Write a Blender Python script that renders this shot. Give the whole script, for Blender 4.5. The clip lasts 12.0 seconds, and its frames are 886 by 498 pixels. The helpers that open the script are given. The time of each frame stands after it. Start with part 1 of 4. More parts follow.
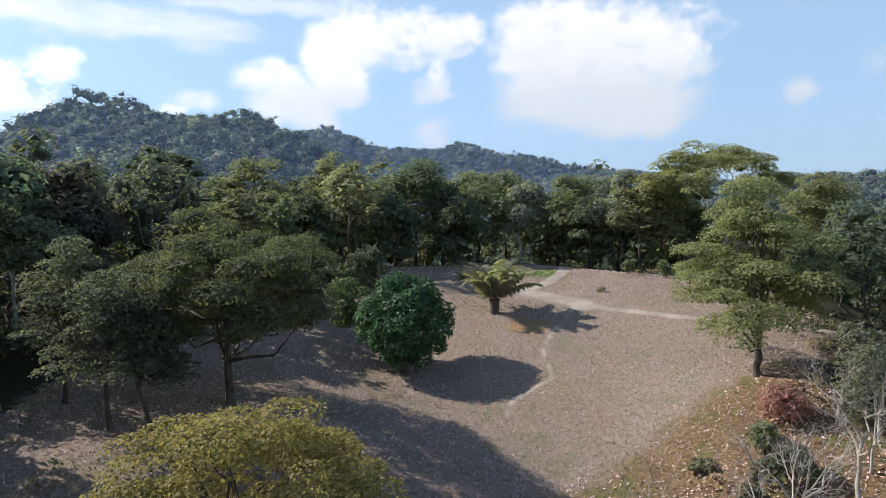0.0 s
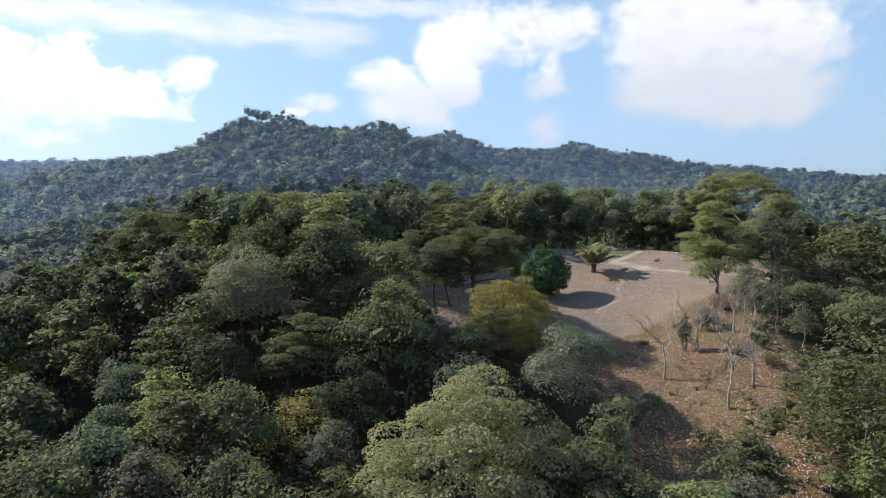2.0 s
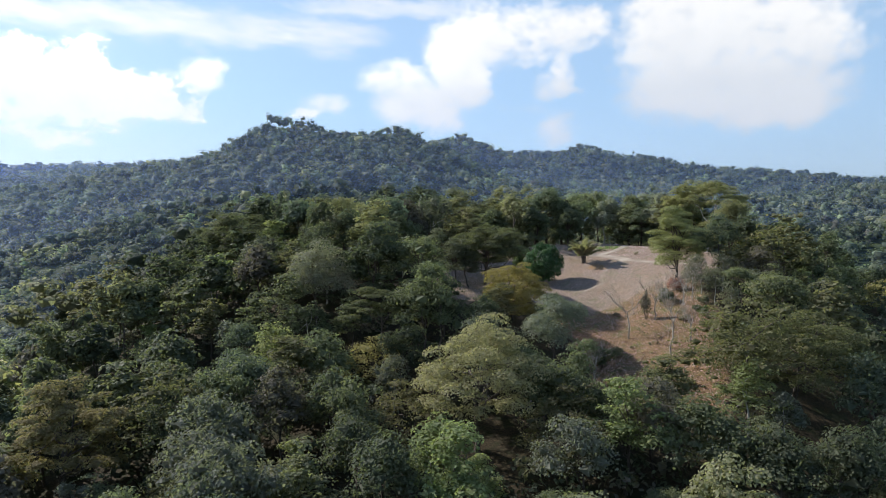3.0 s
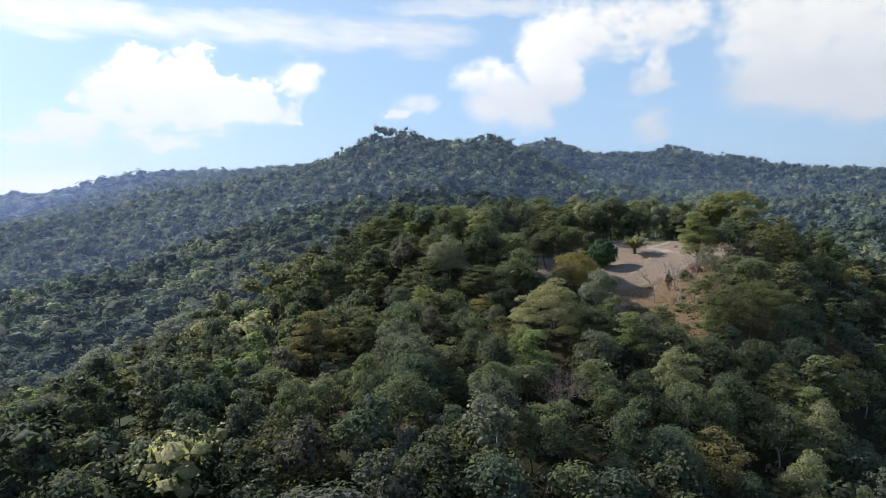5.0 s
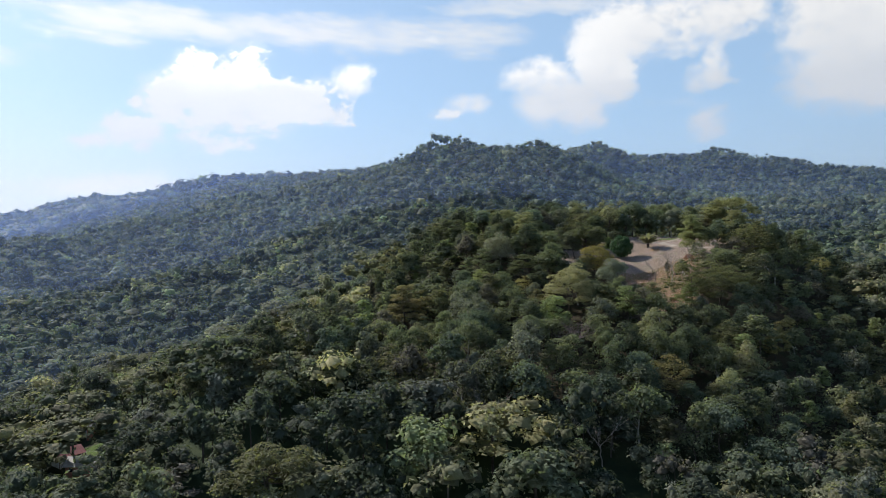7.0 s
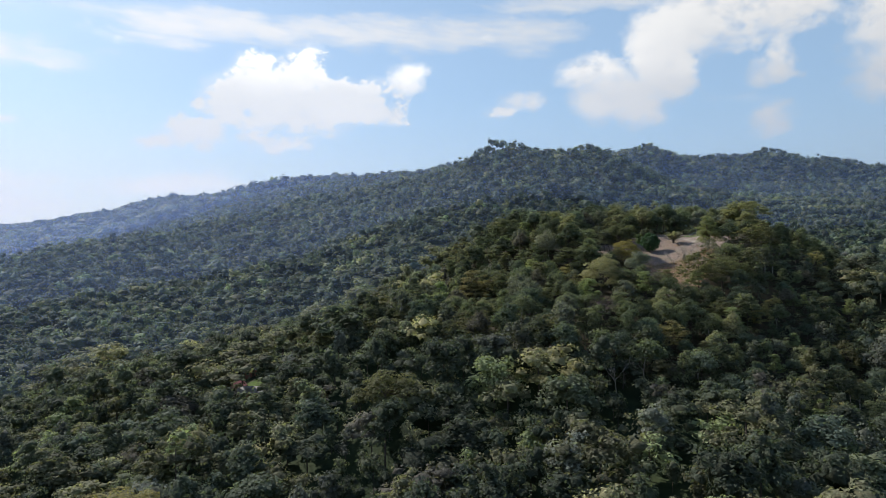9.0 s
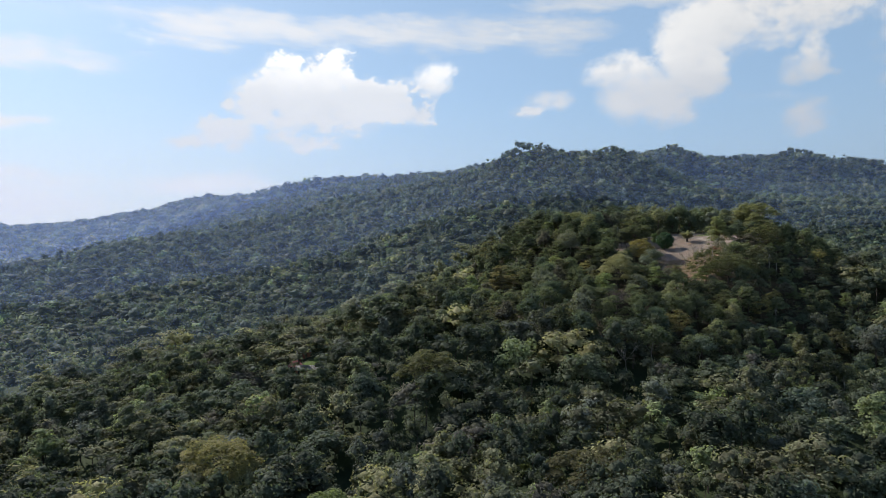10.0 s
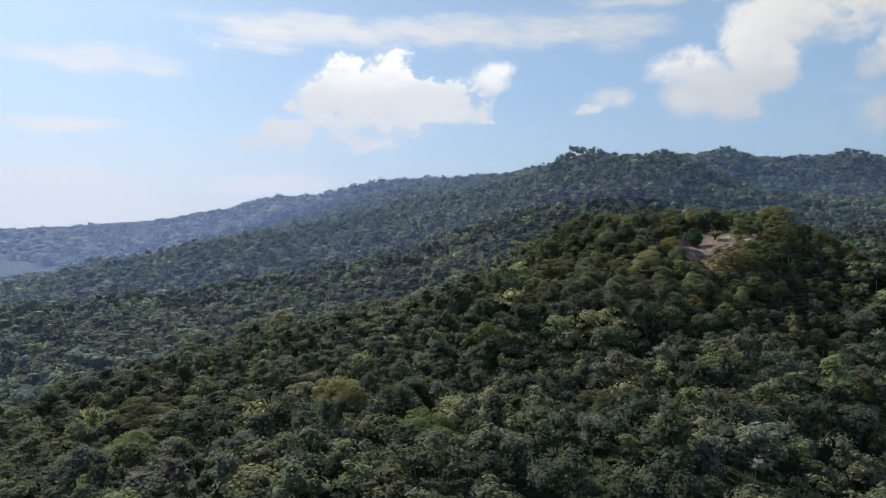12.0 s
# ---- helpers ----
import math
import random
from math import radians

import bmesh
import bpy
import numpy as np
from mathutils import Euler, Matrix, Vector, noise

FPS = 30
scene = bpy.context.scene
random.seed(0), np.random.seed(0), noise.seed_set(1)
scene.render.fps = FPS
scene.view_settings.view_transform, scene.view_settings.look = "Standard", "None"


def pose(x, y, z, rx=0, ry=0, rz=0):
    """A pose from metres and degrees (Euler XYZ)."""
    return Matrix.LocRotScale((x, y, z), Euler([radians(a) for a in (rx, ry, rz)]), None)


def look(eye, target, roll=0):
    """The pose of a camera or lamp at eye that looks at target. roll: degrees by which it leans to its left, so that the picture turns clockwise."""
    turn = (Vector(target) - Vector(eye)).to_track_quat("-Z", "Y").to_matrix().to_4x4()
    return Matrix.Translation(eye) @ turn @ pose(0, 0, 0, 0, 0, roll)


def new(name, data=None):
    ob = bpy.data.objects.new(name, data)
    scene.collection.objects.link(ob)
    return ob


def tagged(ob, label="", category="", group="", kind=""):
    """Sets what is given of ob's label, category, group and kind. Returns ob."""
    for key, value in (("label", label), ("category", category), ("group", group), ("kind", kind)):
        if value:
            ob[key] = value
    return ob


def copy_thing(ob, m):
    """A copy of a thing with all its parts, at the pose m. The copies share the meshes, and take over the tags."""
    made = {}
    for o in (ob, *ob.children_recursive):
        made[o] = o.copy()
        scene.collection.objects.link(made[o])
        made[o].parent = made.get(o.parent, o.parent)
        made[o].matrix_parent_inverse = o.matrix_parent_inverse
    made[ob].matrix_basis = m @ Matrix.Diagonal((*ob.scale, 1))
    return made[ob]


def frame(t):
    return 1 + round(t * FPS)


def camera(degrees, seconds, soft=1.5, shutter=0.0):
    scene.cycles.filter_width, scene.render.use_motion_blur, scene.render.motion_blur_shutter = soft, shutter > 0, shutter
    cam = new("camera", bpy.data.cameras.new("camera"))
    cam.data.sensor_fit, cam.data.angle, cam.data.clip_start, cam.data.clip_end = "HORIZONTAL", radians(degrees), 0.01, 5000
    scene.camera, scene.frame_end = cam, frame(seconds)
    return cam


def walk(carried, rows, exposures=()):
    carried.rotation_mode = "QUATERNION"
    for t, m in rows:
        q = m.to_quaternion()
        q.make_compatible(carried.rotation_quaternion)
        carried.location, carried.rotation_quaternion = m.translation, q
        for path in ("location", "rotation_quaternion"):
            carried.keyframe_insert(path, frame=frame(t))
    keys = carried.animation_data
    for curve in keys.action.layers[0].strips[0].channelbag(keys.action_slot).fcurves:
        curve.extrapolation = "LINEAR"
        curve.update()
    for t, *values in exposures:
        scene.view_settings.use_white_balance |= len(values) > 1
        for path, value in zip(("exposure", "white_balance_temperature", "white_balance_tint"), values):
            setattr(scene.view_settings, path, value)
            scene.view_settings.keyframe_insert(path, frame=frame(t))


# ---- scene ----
import itertools

cam = camera(65.3, 12.0, soft=0.7)
PATH = [
    (0, (0.507, -0.698, 10.37), (0.493, 1.301, 10.313), -0.9),
    (0.5, (-1.145, -18.082, 10.317), (-1.133, -16.083, 10.261), -1.0),
    (1, (-2.065, -35.453, 10.262), (-2.062, -33.454, 10.206), -0.9),
    (1.5, (-1.888, -53.398, 10.366), (-2.103, -51.41, 10.305), -0.9),
    (2, (-0.868, -71.215, 10.524), (-1.205, -69.245, 10.462), -1.1),
    (2.5, (1.128, -88.622, 10.356), (0.793, -86.651, 10.298), -1.1),
    (3, (2.86, -106.06, 10.09), (2.495, -104.095, 10.031), -1.1),
    (3.5, (5.158, -123.31, 9.982), (4.678, -121.369, 9.927), -1.0),
    (3.7, (6.444, -130.225, 9.956), (5.964, -128.284, 9.901), -1.0),
    (5.3, (20.091, -184.43, 10.238), (19.456, -182.534, 10.181), -1.0),
    (5.5, (22.075, -191.096, 10.173), (21.441, -189.2, 10.117), -0.9),
    (6, (27.159, -207.661, 9.945), (26.525, -205.765, 9.888), -0.9),
    (6.5, (32.371, -224.285, 9.862), (31.698, -222.403, 9.806), -1.0),
    (6.7, (34.482, -230.939, 9.856), (33.745, -229.08, 9.801), -1.1),
    (8.3, (52.998, -283.848, 9.573), (52.217, -282.007, 9.517), -0.9),
    (8.5, (55.338, -290.294, 9.544), (54.523, -288.469, 9.488), -0.9),
    (9, (61.575, -306.078, 9.576), (60.68, -304.29, 9.519), -0.9),
    (9.5, (68.153, -321.697, 9.466), (67.256, -319.911, 9.409), -0.8),
    (10, (75.046, -337.67, 9.362), (74.083, -335.918, 9.305), -0.8),
    (10.5, (82.699, -353.211, 9.339), (81.638, -351.517, 9.285), -0.9),
    (11, (91.352, -368.952, 9.328), (90.291, -367.258, 9.272), -0.8),
    (11.5, (99.995, -384.395, 9.332), (98.912, -382.715, 9.275), -0.7),
    (12, (108.874, -399.208, 9.336), (107.769, -397.542, 9.279), -0.7),
]
walk(cam, [(t, look(eye, target, roll)) for t, eye, target, roll in PATH], [(0, 0.38), (4, 0.26), (8, 0.02), (12, -0.18)])

# ---------------------------------------------------------------- light
SUN_WAY = Vector((-12.0, 4.8, 9.9)).normalized()
sun = new("sun", bpy.data.lights.new("sun", "SUN"))
sun.data.energy, sun.data.angle, sun.data.color = 5.0, radians(0.5), (1.0, 0.97, 0.935)
sun.matrix_world = look(SUN_WAY * 500, (0, 0, 0))

world = bpy.data.worlds.new("sky")
scene.world = world
world.use_nodes = True


class Nodes:
    """Short hand for building a node tree."""

    def __init__(self, tree):
        self.tree = tree
        tree.nodes.clear()

    def add(self, kind, ins=None, **props):
        n = self.tree.nodes.new(kind)
        for k, v in props.items():
            setattr(n, k, v)
        for k, v in (ins or {}).items():
            if isinstance(v, bpy.types.NodeSocket):
                self.tree.links.new(v, n.inputs[k])
            else:
                n.inputs[k].default_value = v
        return n

    def math(self, op, a, b=0.0, c=0.0, clamp=False):
        return self.add("ShaderNodeMath", {0: a, 1: b, 2: c}, operation=op, use_clamp=clamp).outputs[0]

    def mix(self, f, a, b, blend="MIX"):
        n = self.add("ShaderNodeMix", {0: f, 6: a, 7: b}, data_type="RGBA", blend_type=blend)
        return n.outputs[2]

    def ramp(self, v, lo, hi, smooth=True):
        return self.add("ShaderNodeMapRange", {0: v, 1: lo, 2: hi, 3: 0.0, 4: 1.0},
                        interpolation_type="SMOOTHSTEP" if smooth else "LINEAR").outputs[0]

    def noise(self, vec, scale, detail=4.0, rough=0.55):
        return self.add("ShaderNodeTexNoise", {"Vector": vec, "Scale": scale, "Detail": detail, "Roughness": rough}).outputs[0]


def rgb(r, g, b):
    return (r, g, b, 1.0)


# Cumulus clouds: azimuth to the left of north and elevation in degrees, half width, half height, thickness.
CLOUDS = [
    (41.3, 12.0, 2.3, 1.9, 1.0), (37.6, 12.4, 2.2, 2.1, 1.0), (43.6, 10.0, 2.8, 2.0, 1.0), (39.0, 9.7, 5.6, 2.3, 1.0), (33.6, 10.4, 3.6, 1.8, 1.0),
    (31.2, 9.6, 2.6, 1.2, 1.0), (45.9, 7.8, 3.1, 1.4, 1.0), (41.4, 7.2, 5.8, 1.1, 0.6), (48.2, 6.8, 2.1, 0.9, 0.8), (21.4, 9.5, 1.6, 0.8, 0.6),
]
BROKEN = [
    (14.7, 12.1, 2.7, 1.4, 1.0), (12.7, 10.5, 3.5, 1.9, 1.0), (10.6, 9.2, 2.5, 1.3, 0.8), (9.0, 13.2, 2.5, 3.7, 1.0), (5.6, 15.5, 4.8, 2.5, 1.0),
    (0.4, 15.5, 4.6, 1.7, 0.8), (1.3, 11.0, 2.1, 1.2, 0.5), (0.2, 12.6, 1.5, 1.9, 0.4), (1.3, 7.8, 2.0, 1.4, 0.2), (19.9, 10.1, 2.6, 1.2, 0.2), (29.4, 12.0, 2.2, 1.5, 0.4), (-12.5, 14.0, 7.5, 3.4, 1.1), (-12.0, 10.2, 7.3, 2.5, 1.1),
    (-7.6, 14.6, 3.8, 3.1, 1.0), (-18.1, 13.1, 3.2, 2.3, 1.0), (-16.6, 8.6, 3.1, 1.3, 0.9), (-26.7, 9.5, 2.2, 1.9, -0.1), (-32.0, 11.0, 1.9, 2.2, 0.1),
]
# Thin high cloud and low haze banks, the same way.
VEILS = [
    (38.4, 15.9, 15.3, 1.2, 1.0), (24.9, 15.0, 5.5, 0.9, 0.9), (48.6, 15.2, 4.5, 1.3, 1.0), (49.0, 3.7, 5.0, 0.9, 1.3), (14.7, 17.5, 6.9, 0.8, 1.0), (59.9, 12.8, 7.1, 1.0, 1.0),
    (62.9, 7.9, 3.5, 0.4, 1.4), (64.1, 2.8, 9.0, 2.0, 1.2), (19.9, 15.3, 4.8, 1.5, 0.9), (28.0, 15.7, 10.0, 1.4, 1.0),
]


def build_sky():
    n = Nodes(world.node_tree)
    sky = n.add("ShaderNodeTexSky", sky_type="NISHITA", sun_disc=False, sun_elevation=math.asin(SUN_WAY.z),
                sun_rotation=math.atan2(SUN_WAY.x, SUN_WAY.y), altitude=100.0, air_density=1.0, dust_density=1.2, ozone_density=1.6)
    way = n.add("ShaderNodeTexCoord").outputs["Generated"]
    xyz = n.add("ShaderNodeSeparateXYZ", {0: way})
    az = n.math("MULTIPLY", n.math("ARCTAN2", n.math("MULTIPLY", xyz.outputs[0], -1.0), xyz.outputs[1]), 57.2958)
    el = n.math("MULTIPLY", n.math("ARCSINE", xyz.outputs[2]), 57.2958)
    flat = n.add("ShaderNodeCombineXYZ", {0: az, 1: n.math("MULTIPLY", el, 1.35), 2: 0.0}).outputs[0]
    wisp = n.add("ShaderNodeCombineXYZ", {0: n.math("MULTIPLY", az, 0.35), 1: n.math("MULTIPLY_ADD", az, -0.16, n.math("MULTIPLY", el, 1.6)), 2: 7.0}).outputs[0]
    big = n.noise(flat, 0.16, 7.0, 0.55)
    fine = n.noise(flat, 0.5, 6.0, 0.6)
    streak = n.noise(wisp, 0.3, 8.0, 0.65)

    warp = n.add("ShaderNodeTexNoise", {"Vector": flat, "Scale": 0.32, "Detail": 4.0}).outputs[1]
    push = n.add("ShaderNodeSeparateXYZ", {0: warp})
    az_w = n.math("ADD", az, n.math("MULTIPLY", n.math("SUBTRACT", push.outputs[0], 0.5), 4.0))
    el_w = n.math("ADD", el, n.math("MULTIPLY", n.math("SUBTRACT", push.outputs[1], 0.5), 1.9))

    def blobs(rows):
        """How deep inside the clouds a place is, and how deep inside their undersides."""
        total = base = None
        for a, e, w, h, k in rows:
            u = n.math("DIVIDE", n.math("SUBTRACT", az_w, a), w)
            v = n.math("DIVIDE", n.math("SUBTRACT", el_w, e), h)
            d = n.math("SUBTRACT", k, n.math("MULTIPLY_ADD", u, u, n.math("MULTIPLY", v, v)))
            d = n.math("MAXIMUM", d, -1.5)
            b = n.math("SUBTRACT", d, n.math("MULTIPLY_ADD", v, 1.4, 0.5))
            total = d if total is None else n.math("SMOOTH_MAX", total, d, 0.35)
            base = b if base is None else n.math("SMOOTH_MAX", base, b, 0.9)
        return total, base

    tiny = n.noise(flat, 1.7, 5.0, 0.6)
    lump = n.math("ADD", n.math("MULTIPLY", n.math("SUBTRACT", big, 0.5), 1.8), n.math("MULTIPLY", n.math("SUBTRACT", fine, 0.5), 3.2))
    lump = n.math("ADD", lump, n.math("MULTIPLY", n.math("SUBTRACT", tiny, 0.5), 1.2))
    crisp, crisp_base = blobs(CLOUDS)
    soft, soft_base = blobs(BROKEN)
    ragged = n.math("MULTIPLY_ADD", n.math("SUBTRACT", big, 0.5), 2.6, n.math("MULTIPLY", lump, 0.6))
    # the sky goes on with the same broken cloud outside the view
    high = n.ramp(el, 20.0, 32.0)
    loose = n.math("MULTIPLY", n.ramp(big, 0.58, 0.72), n.math("MULTIPLY", high, 0.6))
    heap = n.math("MAXIMUM", n.ramp(n.math("ADD", crisp, lump), -0.1, 0.6), n.math("MAXIMUM", n.ramp(n.math("ADD", soft, ragged), -0.7, 0.8), n.math("MULTIPLY", n.ramp(n.math("ADD", crisp, ragged), -0.5, 0.9), 0.5)))
    cover = n.math("MAXIMUM", heap, loose)
    veil = n.math("ADD", blobs(VEILS)[0], n.math("MULTIPLY", n.math("SUBTRACT", streak, 0.5), 5.5))
    veil = n.math("MULTIPLY", n.ramp(veil, -0.7, 1.5), 0.85)
    # cloud bodies: white where thick and lit, greyer toward their undersides
    hang = n.math("ADD", n.math("MAXIMUM", crisp_base, soft_base), n.math("MULTIPLY", lump, 0.6))
    under = n.math("MULTIPLY", n.ramp(hang, 0.0, 2.2), 0.7)
    shade = n.ramp(n.math("ADD", fine, n.math("MULTIPLY", big, 0.5)), 0.3, 0.85)
    body = n.mix(n.math("MULTIPLY", shade, n.math("SUBTRACT", 1.0, under)), n.mix(n.ramp(az, -6.0, 36.0), rgb(5.9, 6.4, 7.1), rgb(7.8, 8.3, 9.1)), n.mix(n.ramp(az, -6.0, 36.0), rgb(8.5, 8.6, 8.7), rgb(12.4, 12.4, 12.4)))
    # pale haze low over the horizon, stronger toward the sun
    low = n.math("MULTIPLY", n.math("SUBTRACT", 1.0, n.ramp(el, -1.0, 12.0)), n.math("MULTIPLY_ADD", n.ramp(az, 5.0, 70.0), 0.6, 0.25))
    blue = n.mix(n.math("ADD", n.math("SUBTRACT", 0.14, n.math("MULTIPLY", n.ramp(el, 18.0, 45.0), 0.14)), n.math("MULTIPLY", low, 0.76), clamp=True), n.mix(n.math("SUBTRACT", 0.45, n.math("MULTIPLY", n.ramp(el, 18.0, 45.0), 0.45)), n.mix(1.0, sky.outputs[0], rgb(0.95, 1.17, 1.42), "MULTIPLY"), rgb(3.6, 6.0, 8.2)), n.mix(n.ramp(az, 15.0, 60.0), rgb(8.4, 8.7, 9.2), rgb(10.6, 10.7, 10.9)))
    out = n.mix(veil, blue, n.mix(n.ramp(az, 15.0, 50.0), rgb(8.0, 8.3, 8.7), rgb(10.6, 10.6, 10.8)))
    out = n.mix(cover, out, body)
    bg = n.add("ShaderNodeBackground", {"Color": out, "Strength": 0.096})
    n.add("ShaderNodeOutputWorld", {0: bg.outputs[0]})


build_sky()

# ---------------------------------------------------------------- materials


def material(name):
    m = bpy.data.materials.new(name)
    m.use_nodes = True
    return m, Nodes(m.node_tree)


def foliage(name, spread=0.36, rough=0.6, through_light=0.38, gloss=0.25, mottled=False, strong=0.68):
    """Leaves: the tree's own tint, varied leaf by leaf and tree by tree, with some light coming through."""
    m, n = material(name)
    tint = n.add("ShaderNodeAttribute", attribute_name="tint", attribute_type="GEOMETRY").outputs["Color"]
    each = n.add("ShaderNodeNewGeometry").outputs["Random Per Island"]
    tree = n.add("ShaderNodeObjectInfo").outputs["Random"]
    where = n.add("ShaderNodeTexCoord").outputs["Object"]
    clump = n.noise(where, 0.55, 3.0)
    sprig = n.noise(where, 1.6, 4.0, 0.75)
    value = n.math("ADD", n.math("MULTIPLY_ADD", each, spread, 1.0 - spread / 2), n.math("MULTIPLY", n.math("SUBTRACT", clump, 0.5), 0.7))
    value = n.math("ADD", value, n.math("MULTIPLY", n.math("SUBTRACT", sprig, 0.5), 0.9 if mottled else 0.0))
    value = n.math("MULTIPLY", value, 2.65 if mottled else n.math("MULTIPLY_ADD", tree, 0.6, 1.75))
    hue = n.math("ADD", 0.5, n.math("MULTIPLY", n.math("SUBTRACT", n.math("FRACT", n.math("MULTIPLY", tree, 7.31)), 0.5), 0.03))
    hue = n.math("ADD", hue, n.math("MULTIPLY", n.math("SUBTRACT", n.math("FRACT", n.math("MULTIPLY", each, 13.7)), 0.5), 0.02))
    col = n.add("ShaderNodeHueSaturation", {"Hue": hue, "Saturation": strong, "Value": value, "Color": n.mix(1.0, tint, rgb(1.50, 1.0, 1.55), "MULTIPLY")}).outputs[0]
    b = n.add("ShaderNodeBsdfPrincipled", {"Base Color": col, "Roughness": rough, "Specular IOR Level": gloss})
    if mottled:
        relief = n.math("ADD", n.noise(where, 0.9, 5.0, 0.7), n.math("MULTIPLY", n.noise(where, 3.2, 3.0, 0.7), 0.4))
        n.tree.links.new(n.add("ShaderNodeBump", {"Strength": 1.0, "Distance": 0.8, "Height": relief}).outputs[0], b.inputs["Normal"])
    t = n.add("ShaderNodeBsdfTranslucent", {"Color": n.mix(1.0, col, rgb(1.25, 1.35, 0.75), "MULTIPLY")})
    s = n.add("ShaderNodeMixShader", {0: through_light, 1: b.outputs[0], 2: t.outputs[0]})
    n.add("ShaderNodeOutputMaterial", {0: s.outputs[0]})
    return m


def bark(name, dark, light, scale=3.0):
    m, n = material(name)
    where = n.add("ShaderNodeTexCoord").outputs["Object"]
    tall = n.add("ShaderNodeMapping", {"Vector": where, "Scale": (1.0, 1.0, 0.35)}).outputs[0]
    a = n.noise(tall, scale, 6.0, 0.65)
    b = n.noise(where, 0.7, 3.0)
    col = n.mix(n.ramp(n.math("ADD", n.math("MULTIPLY", a, 0.7), n.math("MULTIPLY", b, 0.4)), 0.38, 0.72), rgb(*dark), rgb(*light))
    bump = n.add("ShaderNodeBump", {"Strength": 0.6, "Distance": 0.05, "Height": a})
    s = n.add("ShaderNodeBsdfPrincipled", {"Base Color": col, "Roughness": 0.9, "Normal": bump.outputs[0]})
    n.add("ShaderNodeOutputMaterial", {0: s.outputs[0]})
    return m


def plain(name, a, b, scale=4.0, rough=0.8, metal=0.0):
    m, n = material(name)
    where = n.add("ShaderNodeTexCoord").outputs["Object"]
    f = n.ramp(n.math("ADD", n.math("MULTIPLY", n.noise(where, scale, 6.0), 0.6), n.math("MULTIPLY", n.noise(where, scale * 0.2, 2.0), 0.4)), 0.35, 0.65)
    s = n.add("ShaderNodeBsdfPrincipled", {"Base Color": n.mix(f, rgb(*a), rgb(*b)), "Roughness": rough, "Metallic": metal})
    n.add("ShaderNodeOutputMaterial", {0: s.outputs[0]})
    return m


def ground_material():
    m, n = material("ground")
    pos = n.add("ShaderNodeTexCoord").outputs["Object"]
    look_up = {k: n.add("ShaderNodeAttribute", attribute_name=k, attribute_type="GEOMETRY").outputs["Fac"] for k in ("field", "trail", "green", "litter", "canopy", "ochre")}
    big, mid, fine, grit = n.noise(pos, 0.035, 4.0), n.noise(pos, 0.35, 5.0), n.noise(pos, 3.2, 6.0, 0.75), n.noise(pos, 14.0, 4.0, 0.75)
    straw = n.mix(n.ramp(fine, 0.3, 0.7), rgb(0.13, 0.086, 0.062), rgb(0.34, 0.262, 0.2))
    straw = n.mix(n.math("MULTIPLY", n.ramp(mid, 0.5, 0.72), 0.7), straw, rgb(0.28, 0.18, 0.132))
    straw = n.mix(n.math("MULTIPLY", n.ramp(grit, 0.5, 0.66), 0.8), straw, rgb(0.45, 0.37, 0.29))
    straw = n.mix(n.math("MULTIPLY", n.ramp(n.noise(pos, 0.22, 6.0, 0.65), 0.5, 0.68), 0.55), straw, rgb(0.15, 0.155, 0.07))
    straw = n.mix(n.math("MULTIPLY", n.ramp(n.noise(pos, 0.09, 5.0, 0.65), 0.45, 0.7), 0.5), straw, n.mix(n.ramp(fine, 0.35, 0.7), rgb(0.17, 0.115, 0.07), rgb(0.36, 0.27, 0.17)))
    straw = n.mix(n.math("MULTIPLY", n.ramp(look_up["ochre"], 0.3, 0.8), n.ramp(fine, 0.35, 0.6)), straw, rgb(0.34, 0.19, 0.06))
    leafy = n.mix(n.ramp(fine, 0.35, 0.68), rgb(0.10, 0.062, 0.032), rgb(0.29, 0.185, 0.09))
    leafy = n.mix(n.math("MULTIPLY", n.ramp(grit, 0.58, 0.7), 0.6), leafy, rgb(0.36, 0.26, 0.15))
    leafy = n.mix(n.math("MULTIPLY", n.ramp(mid, 0.52, 0.66), 0.65), leafy, rgb(0.10, 0.12, 0.03))
    grass = n.mix(n.ramp(fine, 0.3, 0.7), rgb(0.05, 0.09, 0.015), rgb(0.13, 0.19, 0.03))
    floor = n.mix(n.ramp(fine, 0.35, 0.7), rgb(0.022, 0.018, 0.010), rgb(0.085, 0.062, 0.034))
    floor = n.mix(n.math("MULTIPLY", n.ramp(mid, 0.45, 0.65), 0.7), floor, rgb(0.025, 0.035, 0.012))
    woods = n.mix(n.ramp(n.noise(pos, 0.05, 8.0, 0.7), 0.35, 0.65), rgb(0.02, 0.035, 0.014), rgb(0.05, 0.065, 0.025))
    dust = n.mix(n.ramp(mid, 0.35, 0.7), rgb(0.31, 0.25, 0.195), rgb(0.43, 0.36, 0.285))
    edge = n.math("ADD", n.math("MULTIPLY", n.math("SUBTRACT", mid, 0.5), 0.7), n.math("MULTIPLY", n.math("SUBTRACT", fine, 0.5), 0.5))

    def mask(k, lo=0.35, hi=0.65):
        return n.ramp(n.math("ADD", look_up[k], edge), lo, hi)

    col = n.mix(mask("field"), floor, straw)
    col = n.mix(mask("litter"), col, leafy)
    col = n.mix(mask("green"), col, grass)
    col = n.mix(n.ramp(n.math("ADD", look_up["trail"], n.math("MULTIPLY", edge, 0.6)), 0.3, 0.7), col, dust)
    col = n.mix(look_up["canopy"], col, woods)
    h = n.math("ADD", n.math("MULTIPLY", fine, 0.6), n.math("MULTIPLY", grit, 0.4))
